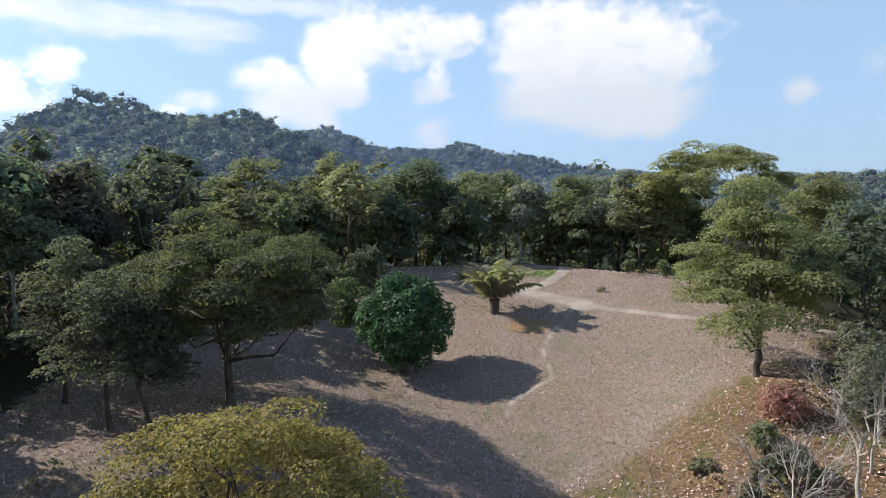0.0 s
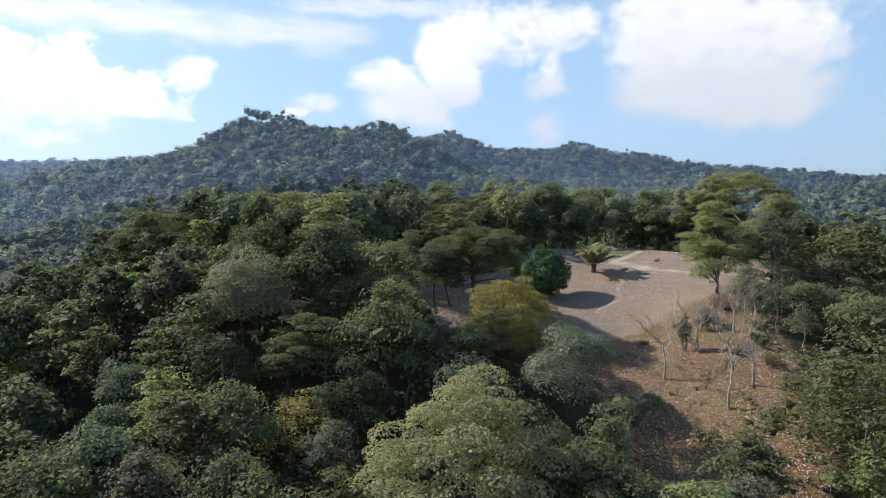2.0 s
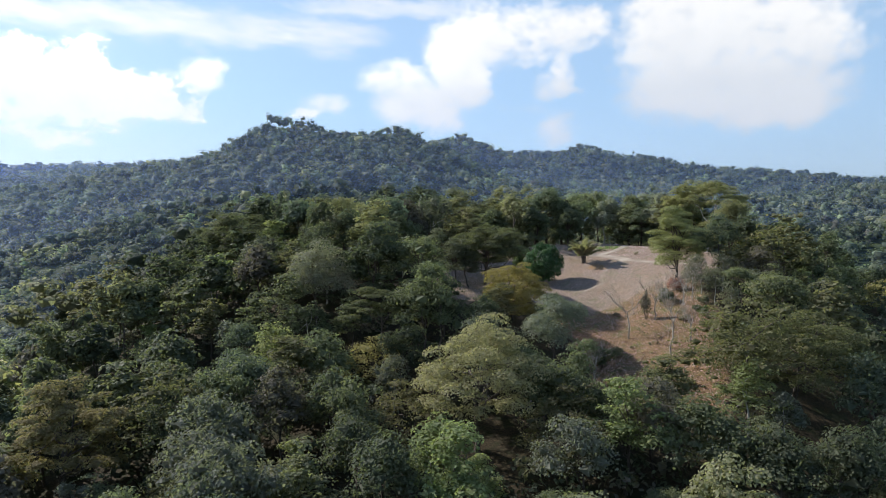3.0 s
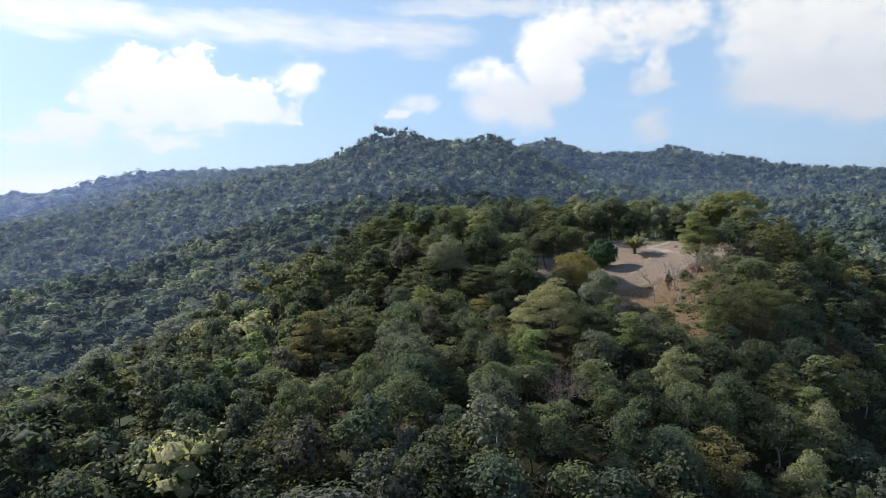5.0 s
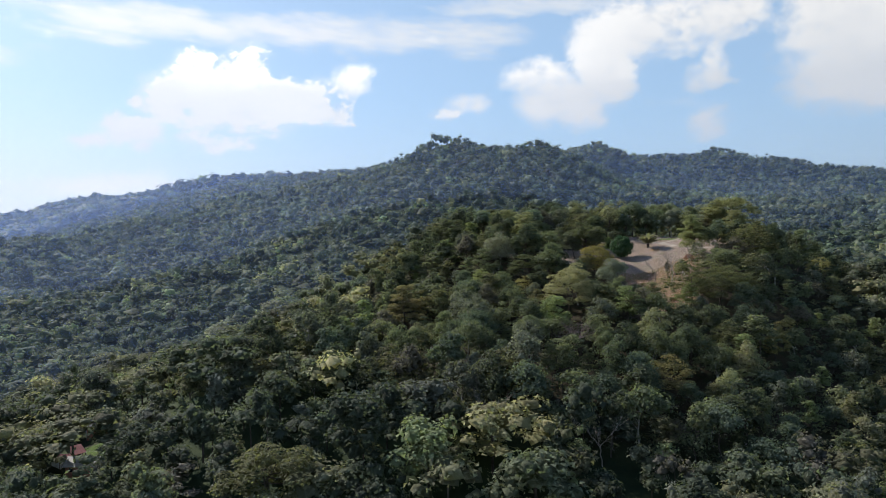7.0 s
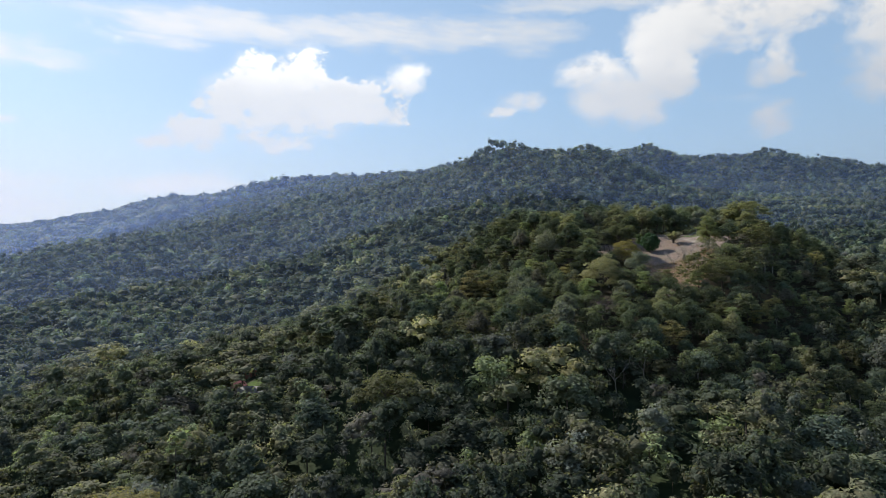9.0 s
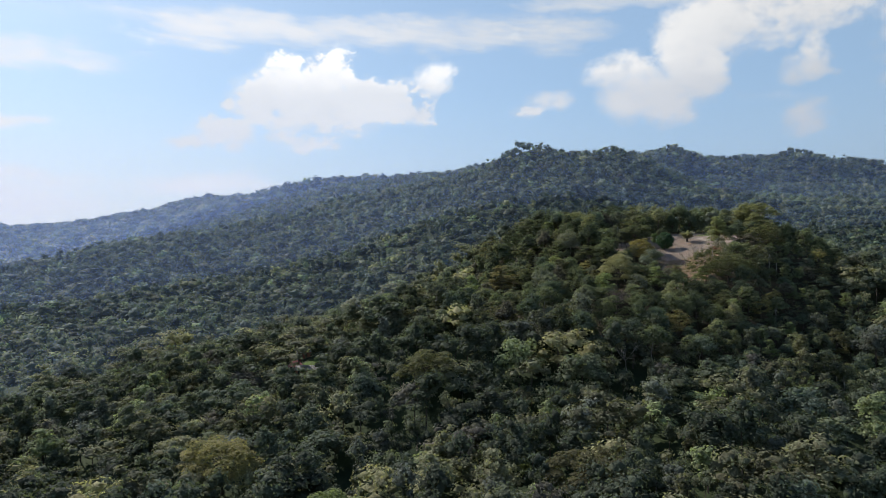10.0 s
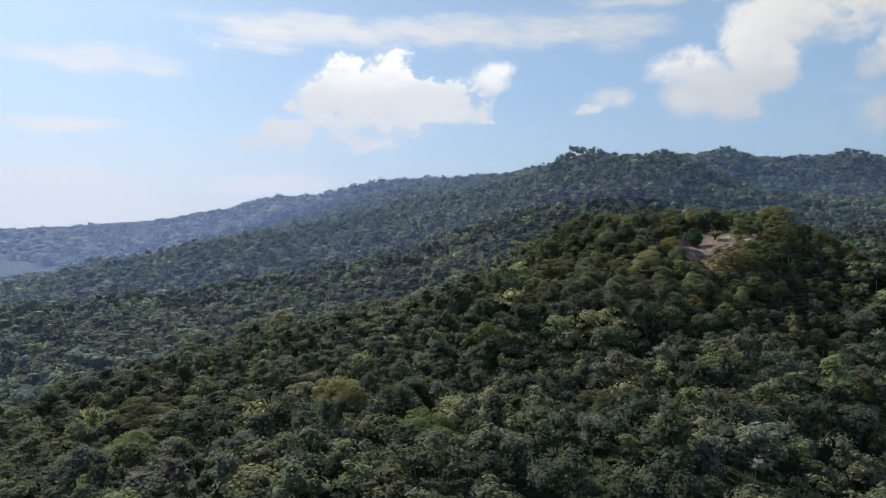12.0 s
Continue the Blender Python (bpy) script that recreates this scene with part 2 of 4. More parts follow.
    bump = n.add("ShaderNodeBump", {"Strength": 1.0, "Distance": 0.16, "Height": h})
    s = n.add("ShaderNodeBsdfPrincipled", {"Base Color": col, "Roughness": 0.95, "Normal": bump.outputs[0], "Specular IOR Level": 0.2})
    n.add("ShaderNodeOutputMaterial", {0: s.outputs[0]})
    return m


def haze_sheet_material(share):
    """Added sheet imitating distance haze: nearly all light passes, a little is scattered."""
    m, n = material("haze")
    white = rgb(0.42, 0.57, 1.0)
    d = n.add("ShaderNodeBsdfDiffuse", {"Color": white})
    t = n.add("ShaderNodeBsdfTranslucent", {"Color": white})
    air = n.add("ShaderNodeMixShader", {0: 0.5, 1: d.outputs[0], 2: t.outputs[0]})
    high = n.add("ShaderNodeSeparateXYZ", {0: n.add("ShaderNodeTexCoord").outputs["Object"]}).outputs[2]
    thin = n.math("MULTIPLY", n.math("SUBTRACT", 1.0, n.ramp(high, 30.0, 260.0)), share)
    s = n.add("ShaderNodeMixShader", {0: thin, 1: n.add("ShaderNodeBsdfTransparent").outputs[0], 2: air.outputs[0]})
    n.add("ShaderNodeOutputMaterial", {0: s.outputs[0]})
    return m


LEAF = foliage("leaf", through_light=0.48, gloss=0.12, strong=0.64)
GLOSSY = foliage("glossy_leaf", 0.45, 0.5, 0.38, 0.22, strong=0.84)
FEATHER = foliage("feathery_leaf", 0.35, 0.7, 0.5, 0.15, strong=0.7)
DRY = foliage("dry_leaf", 0.4, 0.85, 0.15, 0.1)
TURNING = foliage("turning_leaf", 0.4, 0.7, 0.4, 0.15, strong=0.88)
CANOPY = foliage("canopy", 0.6, 0.7, 0.34, 0.12, True, 0.60)
BARK = bark("bark", (0.035, 0.026, 0.019), (0.13, 0.10, 0.075))
PALE_BARK = bark("pale_bark", (0.22, 0.20, 0.17), (0.55, 0.52, 0.46), 2.0)
DEAD = bark("dead_wood", (0.22, 0.18, 0.14), (0.50, 0.44, 0.37), 2.5)
TWIG = bark("dry_twigs", (0.10, 0.05, 0.03), (0.24, 0.12, 0.06), 2.5)
GROUND = ground_material()

# ---------------------------------------------------------------- the lie of the land
# Each landform: x, y, height of the ground.
FIELD = [(12, 17, -16.5), (14, 31, -12.7), (6, 48, -9.4), (14, 55, -6.2), (4, 67, -3.6), (16, 68, -2.6), (-4, 69, -4.4),
         (6, 82, 0.8), (16, 84, 0.8), (6, 96, 2.2), (15, 112, 4.4), (26, 33, -8.0), (36, 40, -6.4), (24, 53, -2.6), (33, 56, -2.2),
         (40, 80, 1.0), (-10, 91, 2.6), (-10, 75, -3.4), (-17, 55, -2.6), (-19, 37, -3.4), (-9, 30, -8.0), (25, 20, -12.0), (-35, 45, -3.5)]
SPUR = [(-14, -6, -20), (35, 8, -17), (15, -15, -23), (-13, -57, -28), (0, -58, -33), (25, -52, -37), (-51, 26, -6), (-55, 66, 4), (-95, 85, 0),
        (-72, 10, -19), (-87, 15, -15), (-68, 23, -11), (-100, -20, -27), (-95, -64, -33), (-60, -33, -30), (-36, -25, -26), (-62, -67, -35), (-20, -101, -48), (-37, -78, -39),
        (44, 88, 2), (75, 86, -9), (62, 62, -10), (52, 39, -15), (57, 11, -25), (82, -7, -45), (45, -41, -38), (57, -72, -49), (15, 140, 1), (-30, 130, 1), (-60, 110, -1)]
GAP = [(-165, 10, -52), (-185, 95, -52), (-150, 140, -38), (-150, -45, -48), (-100, 170, -32), (-40, 205, -32), (30, 225, -34), (110, 190, -40), (-225, 40, -58)]
VALLEY = [(-131, -94, -48), (-114, -113, -51), (-104, -135, -57), (-51, -124, -50), (-34, -162, -62), (2, -126, -58), (24, -168, -61), (53, -168, -58), (75, -108, -54),
          (1, -236, -62), (57, -202, -62), (-67, -205, -60), (-47, -203, -66), (-108, -204, -73), (-140, -185, -67), (-116, -261, -76), (-150, -231, -75),
          (-179, -94, -57), (-263, -135, -63), (-247, -185, -70), (-310, -15, -57), (-391, 74, -51), (-425, -27, -56), (-302, 136, -40), (-318, 202, -34),
          (110, -400, -72), (-300, -450, -95), (160, -100, -84), (125, -150, -80), (112, -60, -64), (120, -215, -82), (180, -330, -84), (150, 60, -52)]
MOUNTAIN = [(-281, 578, 123), (-149, 971, 140), (-99, 1058, 128), (31, 1153, 139), (110, 1107, 118), (226, 1040, 90), (295, 868, 34), (400, 940, 39), (396, 695, 53),
            (64, 985, 64), (-415, 625, 82), (-230, 600, 103), (-170, 640, 110), (-169, 436, 50), (-282, 356, 29), (-281, 276, 3), (-240, 207, -20), (-79, 735, 49),
            (60, 420, -7), (200, 300, -30), (300, 450, 11), (-130, 270, -13), (-60, 480, 25), (120, 1180, 117), (330, 1080, 75), (-300, 640, 114)]
RIDGES = [(-764, 721, 81), (-838, 1049, 116), (-924, 823, 95), (-1275, 1044, 87), (-1559, 1140, 104), (-1704, 847, 8), (-1806, 684, -23), (-1904, 489, -7),
          (-552, -24, -40), (-579, 100, -28), (-613, 218, -2), (-610, 366, 13), (-538, 317, -3), (-490, 76, -42), (-900, 260, -50), (-1050, 480, -33), (-1250, 120, -71),
          (-800, -300, -90)]
FAR = [(-2600, 1500, 43), (-1500, 2400, 122), (0, 2400, 97), (1500, 1800, 60), (1600, 300, 0), (1200, -800, -60), (-400, -1400, -100), (-2500, -600, -39), (700, 700, 39),
       (-2600, 1150, 19), (450, 720, 55)]


# Steep wooded knobs, and dips, that fit the skyline to the camera's view: x, y, rise, radius.
KNOBS = [(-279, 580, 1, 34), (-149, 971, 2, 42), (31, 1153, 3, 40), (-764, 721, 2, 40), (-225, 604, 1, 24), (-348, 524, -10, 42), (-168, 640, 5, 42), (-60, 1090, -8, 45)]


def knots():
    k = np.array(FIELD + SPUR + GAP + VALLEY + MOUNTAIN + RIDGES + FAR, float)
    r = np.hypot(k[:, None, 0] - k[None, :, 0], k[:, None, 1] - k[None, :, 1])
    n = len(k)
    a = np.zeros((n + 1, n + 1))
    a[:n, :n] = -np.sqrt(r * r + 144.0) + np.eye(n) * 2.5
    a[:n, n] = a[n, :n] = 1
    w = np.linalg.solve(a, np.append(k[:, 2], 0.0))
    return k, w


KNOTS, WEIGHTS = knots()


def ripple(x, y, size):
    """Soft irregular relief, about -1 to 1, that repeats nowhere nearby."""
    u, v = x / size, y / size
    return (np.sin(u * 6.1 + 1.7 * np.sin(v * 3.3 + 1.0)) + np.sin(v * 5.3 + 1.9 * np.sin(u * 2.7 + 4.0)) + np.sin((u + v) * 4.1 + 2.0 * np.sin((u - v) * 2.2))) / 3


def ground(x, y):
    x, y = np.atleast_1d(np.asarray(x, float)), np.atleast_1d(np.asarray(y, float))
    z = np.full(x.shape, WEIGHTS[-1])
    for (kx, ky, _), w in zip(KNOTS, WEIGHTS):
        z -= w * np.sqrt((x - kx) ** 2 + (y - ky) ** 2 + 144.0)
    far = np.clip((np.hypot(x, y + 100) - 350) / 500, 0, 1)
    for kx, ky, kz, kr in KNOBS:
        z += kz * np.exp(-((np.hypot(x - kx, y - ky) / kr) ** 4))
    return z + 0.25 * ripple(x, y, 22) * (1 - far) + far * (6 * ripple(x, y, 330) + 5 * ripple(x + 40, y, 130))


def ground_at(x, y):
    return float(ground(x, y)[0])


OPEN = [(-13, 100), (-16, 88), (-22, 78), (-30, 62), (-32, 44), (-26, 33), (-14, 36), (-2, 40), (3, 30), (7, 10), (14, -2), (25, 2), (30, 20), (31, 36), (29, 48), (33, 60), (42, 76), (38, 96), (25, 111), (6, 116), (-8, 110)]


def inside(x, y, poly):
    hit = np.zeros(np.shape(x), bool)
    for (x0, y0), (x1, y1) in zip(poly, poly[1:] + poly[:1]):
        cross = (y0 > y) != (y1 > y)
        hit ^= cross & (x < (x1 - x0) * (y - y0) / (y1 - y0 + 1e-9) + x0)
    return hit


def to_line(x, y, line):
    """Distance from points to a polyline."""
    best = np.full(np.shape(x), 1e9)
    for (x0, y0), (x1, y1) in zip(line, line[1:]):
        dx, dy = x1 - x0, y1 - y0
        s = np.clip(((x - x0) * dx + (y - y0) * dy) / (dx * dx + dy * dy), 0, 1)
        best = np.minimum(best, np.hypot(x - x0 - s * dx, y - y0 - s * dy))
    return best


TRACKS = [([(-40, 95), (-22, 93), (-11, 92.5), (0, 93.5), (6, 93.4), (10, 92.6), (13, 90), (16.2, 83.6), (20.6, 79.5), (25.8, 74.8), (34, 71), (46, 69)], 0.5),
          ([(11, 92.4), (14, 95.5), (16.3, 100), (18.5, 106), (19.5, 114)], 0.8), ([(4, 92.5), (10, 90.5), (15, 86.5), (17, 83)], 1.5),
          ([(16, 83.5), (14, 79.2), (12.6, 76.8), (10.6, 72.1), (9.8, 68.2), (10.4, 65.6), (10.1, 64.3), (6, 61.1), (5.3, 58.6)], 0.22)]


def spaced(lo, hi, a, b, step, grow):
    """Grid lines from lo to hi, evenly close between a and b and ever wider outside."""
    mid = list(np.arange(a, b + step / 2, step))
    right, s = [mid[-1]], step
    while right[-1] < hi:
        s = min(s * grow, 70)
        right.append(right[-1] + s)
    left, s = [mid[0]], step
    while left[-1] > lo:
        s = min(s * grow, 70)
        left.append(left[-1] - s)
    return np.array(left[:0:-1] + mid + right[1:])


def solid(name, verts, quads=None, tris=None, mat=None, tint=None, smooth=False):
    """A mesh from arrays of corners, quads and triangles."""
    me = bpy.data.meshes.new(name)
    quads = np.zeros((0, 4), int) if quads is None else np.asarray(quads, int)
    tris = np.zeros((0, 3), int) if tris is None else np.asarray(tris, int)
    verts = np.asarray(verts, float)
    loops = np.concatenate([quads.ravel(), tris.ravel()])
    totals = np.concatenate([np.full(len(quads), 4), np.full(len(tris), 3)])
    me.vertices.add(len(verts))
    me.vertices.foreach_set("co", verts.ravel())
    me.loops.add(len(loops))
    me.loops.foreach_set("vertex_index", loops.astype(np.int32))
    me.polygons.add(len(totals))
    me.polygons.foreach_set("loop_start", np.concatenate([[0], np.cumsum(totals)[:-1]]).astype(np.int32))
    me.polygons.foreach_set("use_smooth", np.full(len(totals), smooth))
    if tint is not None:
        t = np.asarray(tint, float)
        if t.ndim == 1:
            t = np.tile(t, (len(verts), 1))
        at = me.attributes.new("tint", "FLOAT_COLOR", "POINT")
        at.data.foreach_set("color", np.concatenate([t, np.ones((len(t), 1))], 1).ravel())
    if mat:
        me.materials.append(mat)
    me.update()
    me.validate()
    return me


def build_ground():
    gx, gy = spaced(-3400, 2600, -24, 46, 0.6, 1.1), spaced(-1500, 3300, -6, 118, 0.6, 1.1)
    x, y = [a.ravel() for a in np.meshgrid(gx, gy)]
    z = ground(x, y)
    far = np.clip((np.hypot(x, y) - 1150) / 250, 0, 1)
    z = z + far * (8 + 3.0 * ripple(x, y, 60) + 2.5 * np.random.uniform(-1, 1, len(x)))
    bank = to_line(x, y, [(-14, 92), (-2, 91), (8, 92)])
    z = z + 0.9 * np.clip(1 - bank / 2.2, 0, 1) * (y > 90)
    w, h = len(gx), len(gy)
    i = (np.arange(h - 1)[:, None] * w + np.arange(w - 1)[None, :]).ravel()
    me = solid("ground", np.stack([x, y, z], 1), np.stack([i, i + 1, i + w + 1, i + w], 1), mat=GROUND, smooth=True)
    rim = to_line(x, y, OPEN + OPEN[:1])
    field = np.where(inside(x, y, OPEN), 0.5 + np.minimum(rim / 6, 0.5), 0.5 - np.minimum(rim / 9, 0.5))
    clear_left = 0.8 * np.exp(-(((x + 24) / 14) ** 2 + ((y - 42) / 13) ** 2))
    field = np.maximum(field, clear_left)
    litter = field * np.clip((55 - y) / 12 + (x - 12) / 20, 0, 1)
    green = 0.85 * np.exp(-(((x - 13) / 6.5) ** 2 + ((y - 103) / 5.0) ** 2)) + 0.75 * np.exp(-(((x + 13) / 5) ** 2 + ((y - 100) / 7) ** 2)) + 0.7 * np.exp(-(((x - 44) / 8) ** 2 + ((y - 52) / 6) ** 2))
    green = np.maximum(green, 0.75 * np.exp(-(((x + 123) / 13) ** 2 + ((y + 101) / 10) ** 2)))
    trail = np.zeros(len(x))
    for (line, half), worn in zip(TRACKS, (0.95, 0.85, 0.68, 0.76)):
        trail = np.maximum(trail, worn * np.clip(1.35 - to_line(x, y, line) / half * 0.7, 0, 1))
    for k, v in (("field", field), ("litter", litter), ("green", green), ("trail", trail), ("canopy", np.clip((np.hypot(x, y - 30) - 90) / 30, 0, 1) * (1 - np.clip(green * 1.6, 0, 1))), ("ochre", np.exp(-(((x - 9.5) / 3.2) ** 2 + ((y - 77.5) / 3.0) ** 2)))):
        me.attributes.new(k, "FLOAT", "POINT").data.foreach_set("value", v.astype(np.float32))
    ob = tagged(new("ground", me), "hilly ground with a dry grass field and forest floor", "ground", kind="structure")
    return ob


build_ground()


# ---------------------------------------------------------------- added sheets that imitate haze between the ridges
HAZE_LINES = [[(-300, -420), (-215, -120), (-205, 60), (-140, 165), (-20, 215), (110, 215), (300, 150)],
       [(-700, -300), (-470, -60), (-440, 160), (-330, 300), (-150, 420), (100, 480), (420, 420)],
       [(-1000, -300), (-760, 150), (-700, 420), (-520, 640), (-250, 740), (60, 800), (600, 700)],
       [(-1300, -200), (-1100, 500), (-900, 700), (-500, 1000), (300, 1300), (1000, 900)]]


def build_haze_sheets():
    for line, share in zip(HAZE_LINES, (0.035, 0.07, 0.10, 0.17)):
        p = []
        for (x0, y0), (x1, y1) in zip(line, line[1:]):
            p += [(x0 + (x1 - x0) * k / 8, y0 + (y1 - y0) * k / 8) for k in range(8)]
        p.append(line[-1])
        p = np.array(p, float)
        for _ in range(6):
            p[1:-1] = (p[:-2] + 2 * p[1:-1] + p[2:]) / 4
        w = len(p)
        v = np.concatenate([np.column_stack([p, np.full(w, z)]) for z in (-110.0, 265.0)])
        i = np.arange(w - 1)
        me = solid("haze", v, np.stack([i, i + 1, i + w + 1, i + w], 1), mat=haze_sheet_material(share), smooth=True)
        tagged(new("haze", me), "added thin blue translucent sheet that imitates distance haze", "haze", kind="stuff")


build_haze_sheets()

# ---------------------------------------------------------------- plants: shapes
def rng_of(seed):
    return np.random.default_rng(seed)


def tube(points, radii, sides=6):
    """A tapered round limb along points."""
    p = np.asarray(points, float)
    along = np.gradient(p, axis=0)
    along /= np.linalg.norm(along, axis=1)[:, None] + 1e-9
    ref = np.where(np.abs(along[:, 2:3]) > 0.9, np.array([[1.0, 0, 0]]), np.array([[0, 0, 1.0]]))
    a = np.cross(along, ref)
    a /= np.linalg.norm(a, axis=1)[:, None] + 1e-9
    b = np.cross(along, a)
    ang = np.linspace(0, 2 * np.pi, sides, endpoint=False)
    ring = a[:, None] * np.cos(ang)[None, :, None] + b[:, None] * np.sin(ang)[None, :, None]
    v = (p[:, None] + ring * np.asarray(radii)[:, None, None]).reshape(-1, 3)
    q = []
    for i in range(len(p) - 1):
        for j in range(sides):
            k = (j + 1) % sides
            q.append((i * sides + j, i * sides + k, (i + 1) * sides + k, (i + 1) * sides + j))
    return v, np.array(q)


def joined(pieces):
    """Several (corners, quads) pieces as one."""
    vs, qs, at = [], [], 0
    for v, q in pieces:
        vs.append(v)
        qs.append(np.asarray(q) + at)
        at += len(v)
    return np.concatenate(vs), np.concatenate(qs)


def bend(a, b, rng, sag=0.12, n=5):
    """A slightly crooked line from a to b."""
    a, b = np.asarray(a, float), np.asarray(b, float)
    t = np.linspace(0, 1, n)[:, None]
    p = a + (b - a) * t
    wob = rng.normal(0, sag * np.linalg.norm(b - a) * 0.35, (n, 3)) * np.sin(t * np.pi)
    p[:, 2] += (np.sin(t[:, 0] * np.pi) * -0.5 * sag * np.linalg.norm((b - a)[:2]))
    return p + wob


def cards(centres, normals, size, rng, long=1.5):
    """One small pointed leaf spray at each centre."""
    n = len(centres)
    r = rng.normal(size=(n, 3))
    u = np.cross(normals, r)
    u /= np.linalg.norm(u, axis=1)[:, None] + 1e-9
    w = np.cross(normals, u)
    s = (size * rng.uniform(0.6, 1.35, n))[:, None]
    fold = normals * s * rng.uniform(-0.3, 0.15, n)[:, None]
    k = rng.uniform(0.35, 0.65, (n, 2))
    tip = centres + u * s * long * 0.5 + fold
    tail = centres - u * s * long * 0.5 + fold
    v = np.stack([tail, centres + w * s * k[:, :1] + u * s * rng.uniform(-0.2, 0.3, n)[:, None], tip, centres - w * s * k[:, 1:] + u * s * rng.uniform(-0.2, 0.3, n)[:, None]], 1)
    i = np.arange(n)[:, None] * 4
    return v.reshape(-1, 3), np.concatenate([i, i + 1, i + 2, i + 3], 1)


def on_lobes(lobes, n, rng, low=-0.35, fill=0.25, up=0.4, jitter=0.36):
    """Points on the shells of ellipsoid lobes (x, y, z, rx, ry, rz), the undersides left thin."""
    l = np.asarray(lobes, float)
    area = (l[:, 3] * l[:, 4] + l[:, 3] * l[:, 5]) ** 1.0
    which = rng.choice(len(l), n, p=area / area.sum())
    d = rng.normal(size=(n, 3))
    d /= np.linalg.norm(d, axis=1)[:, None]
    flip = d[:, 2] < low
    d[flip, 2] *= -1
    depth = 1 - fill * rng.random(n) ** 1.5
    c = l[which, :3] + d * l[which, 3:] * depth[:, None] * rng.uniform(0.9, 1.08, n)[:, None]
    nrm = d / (l[which, 3:] / l[which, 3:].max(1, keepdims=True))
    nrm /= np.linalg.norm(nrm, axis=1)[:, None]
    nrm = nrm + np.array([0, 0, up]) + rng.normal(0, jitter, (n, 3))
    nrm /= np.linalg.norm(nrm, axis=1)[:, None]
    return c, nrm


def crown_lobes(kind, rng, h, r):
    """The clumps that make up a crown of height h and radius r, standing on the ground at the origin."""
    out = []
    if kind == "umbrella":
        for k in range(26):
            a, q = rng.uniform(0, 6.283), math.sqrt(rng.uniform(0.0, 1.0))
            z = h * (1.0 - 0.30 * q ** 2.2 - 0.13 * rng.random())
            s = r * rng.uniform(0.17, 0.30)
            out.append((r * 0.85 * q * math.cos(a), r * 0.85 * q * math.sin(a), z - s * 0.3, s, s * rng.uniform(0.8, 1.2), s * rng.uniform(0.25, 0.42)))
        for k in range(9):
            a, q = rng.uniform(0, 6.283), rng.uniform(0.35, 0.95)
            s = r * rng.uniform(0.14, 0.24)
            out.append((r * q * math.cos(a), r * q * math.sin(a), h * rng.uniform(0.45, 0.68), s, s, s * 0.35))
    elif kind == "parasol":
        for k in range(110):
            a, q = rng.uniform(0, 6.283), math.sqrt(rng.uniform(0.0, 1.0))
            s = r * rng.uniform(0.09, 0.17)
            out.append((r * 0.92 * q * math.cos(a), r * 0.92 * q * math.sin(a), h * (0.96 - 0.24 * q * q - 0.12 * rng.random()), s, s * rng.uniform(0.8, 1.2), s * rng.uniform(0.45, 0.6)))
    elif kind == "dome":
        for k in range(105):
            d = rng.normal(size=3)
            d /= np.linalg.norm(d)
            d[2] = abs(d[2]) if rng.random() < 0.86 else -0.25 * abs(d[2])
            s, q = r * rng.uniform(0.1, 0.26), rng.uniform(0.68, 1.0)
            out.append((r * 0.9 * q * d[0], r * 0.9 * q * d[1], h * (0.44 + 0.53 * q * d[2]), s, s * rng.uniform(0.8, 1.2), s * rng.uniform(0.38, 0.55)))
    elif kind == "layered":
        for k in range(62):
            lev = rng.uniform(0, 1)
            a = rng.uniform(0, 6.283)
            q = rng.uniform(0.15, 1.0) * (1.05 - 0.62 * lev ** 1.3)
            s = r * rng.uniform(0.2, 0.34)
            out.append((r * 0.85 * q * math.cos(a), r * 0.85 * q * math.sin(a), h * (0.40 + 0.56 * lev), s, s * rng.uniform(0.75, 1.25), s * rng.uniform(0.3, 0.45)))
    elif kind == "tall":
        for k in range(30):
            lev, a = rng.uniform(0, 1), rng.uniform(0, 6.283)
            q = rng.uniform(0.1, 0.85) * math.sqrt(max(0.05, 1 - (lev * 1.15 - 0.35) ** 2))
            s = r * rng.uniform(0.24, 0.42)
            out.append((r * q * math.cos(a), r * q * math.sin(a), h * (0.42 + 0.5 * lev), s, s, s * rng.uniform(0.7, 1.2)))
    elif kind == "dense":
        for k in range(90):
            d = rng.normal(size=3)
            d /= np.linalg.norm(d)
            wide = 1.0 if d[2] < 0 else 1.0 - 0.12 * d[2]
            s = r * rng.uniform(0.2, 0.32)
            out.append((d[0] * r * 0.8 * wide, d[1] * r * 0.8 * wide, h * 0.53 + d[2] * h * 0.37, s, s, s * 0.9))
    else:
        for k in range(30):
            d = rng.normal(size=3)
            d /= np.linalg.norm(d)
            d[2] = abs(d[2]) * 1.15 - 0.28
            s = r * rng.uniform(0.26, 0.46)
            q = rng.uniform(0.45, 0.8)
            out.append((d[0] * r * q, d[1] * r * q, h * 0.62 + d[2] * h * 0.36, s, s * rng.uniform(0.8, 1.2), s * rng.uniform(0.6, 0.85)))
    # no crown is round: bulges and bays round the trunk, and tops of uneven height
    p, q = rng.uniform(0, 6.283, 2)
    uneven = []
    for x, y, z, rx, ry, rz in out:
        a = math.atan2(y, x)
        f = 1 + 0.17 * math.sin(2 * a + p) + 0.12 * math.sin(3 * a + q)
        lift = 1 + (0.02 if kind == "parasol" else 0.09) * math.sin(a + q) + rng.uniform(-0.04, 0.04)
        uneven.append((x * f, y * f, z * lift, rx, ry, rz))
    return uneven


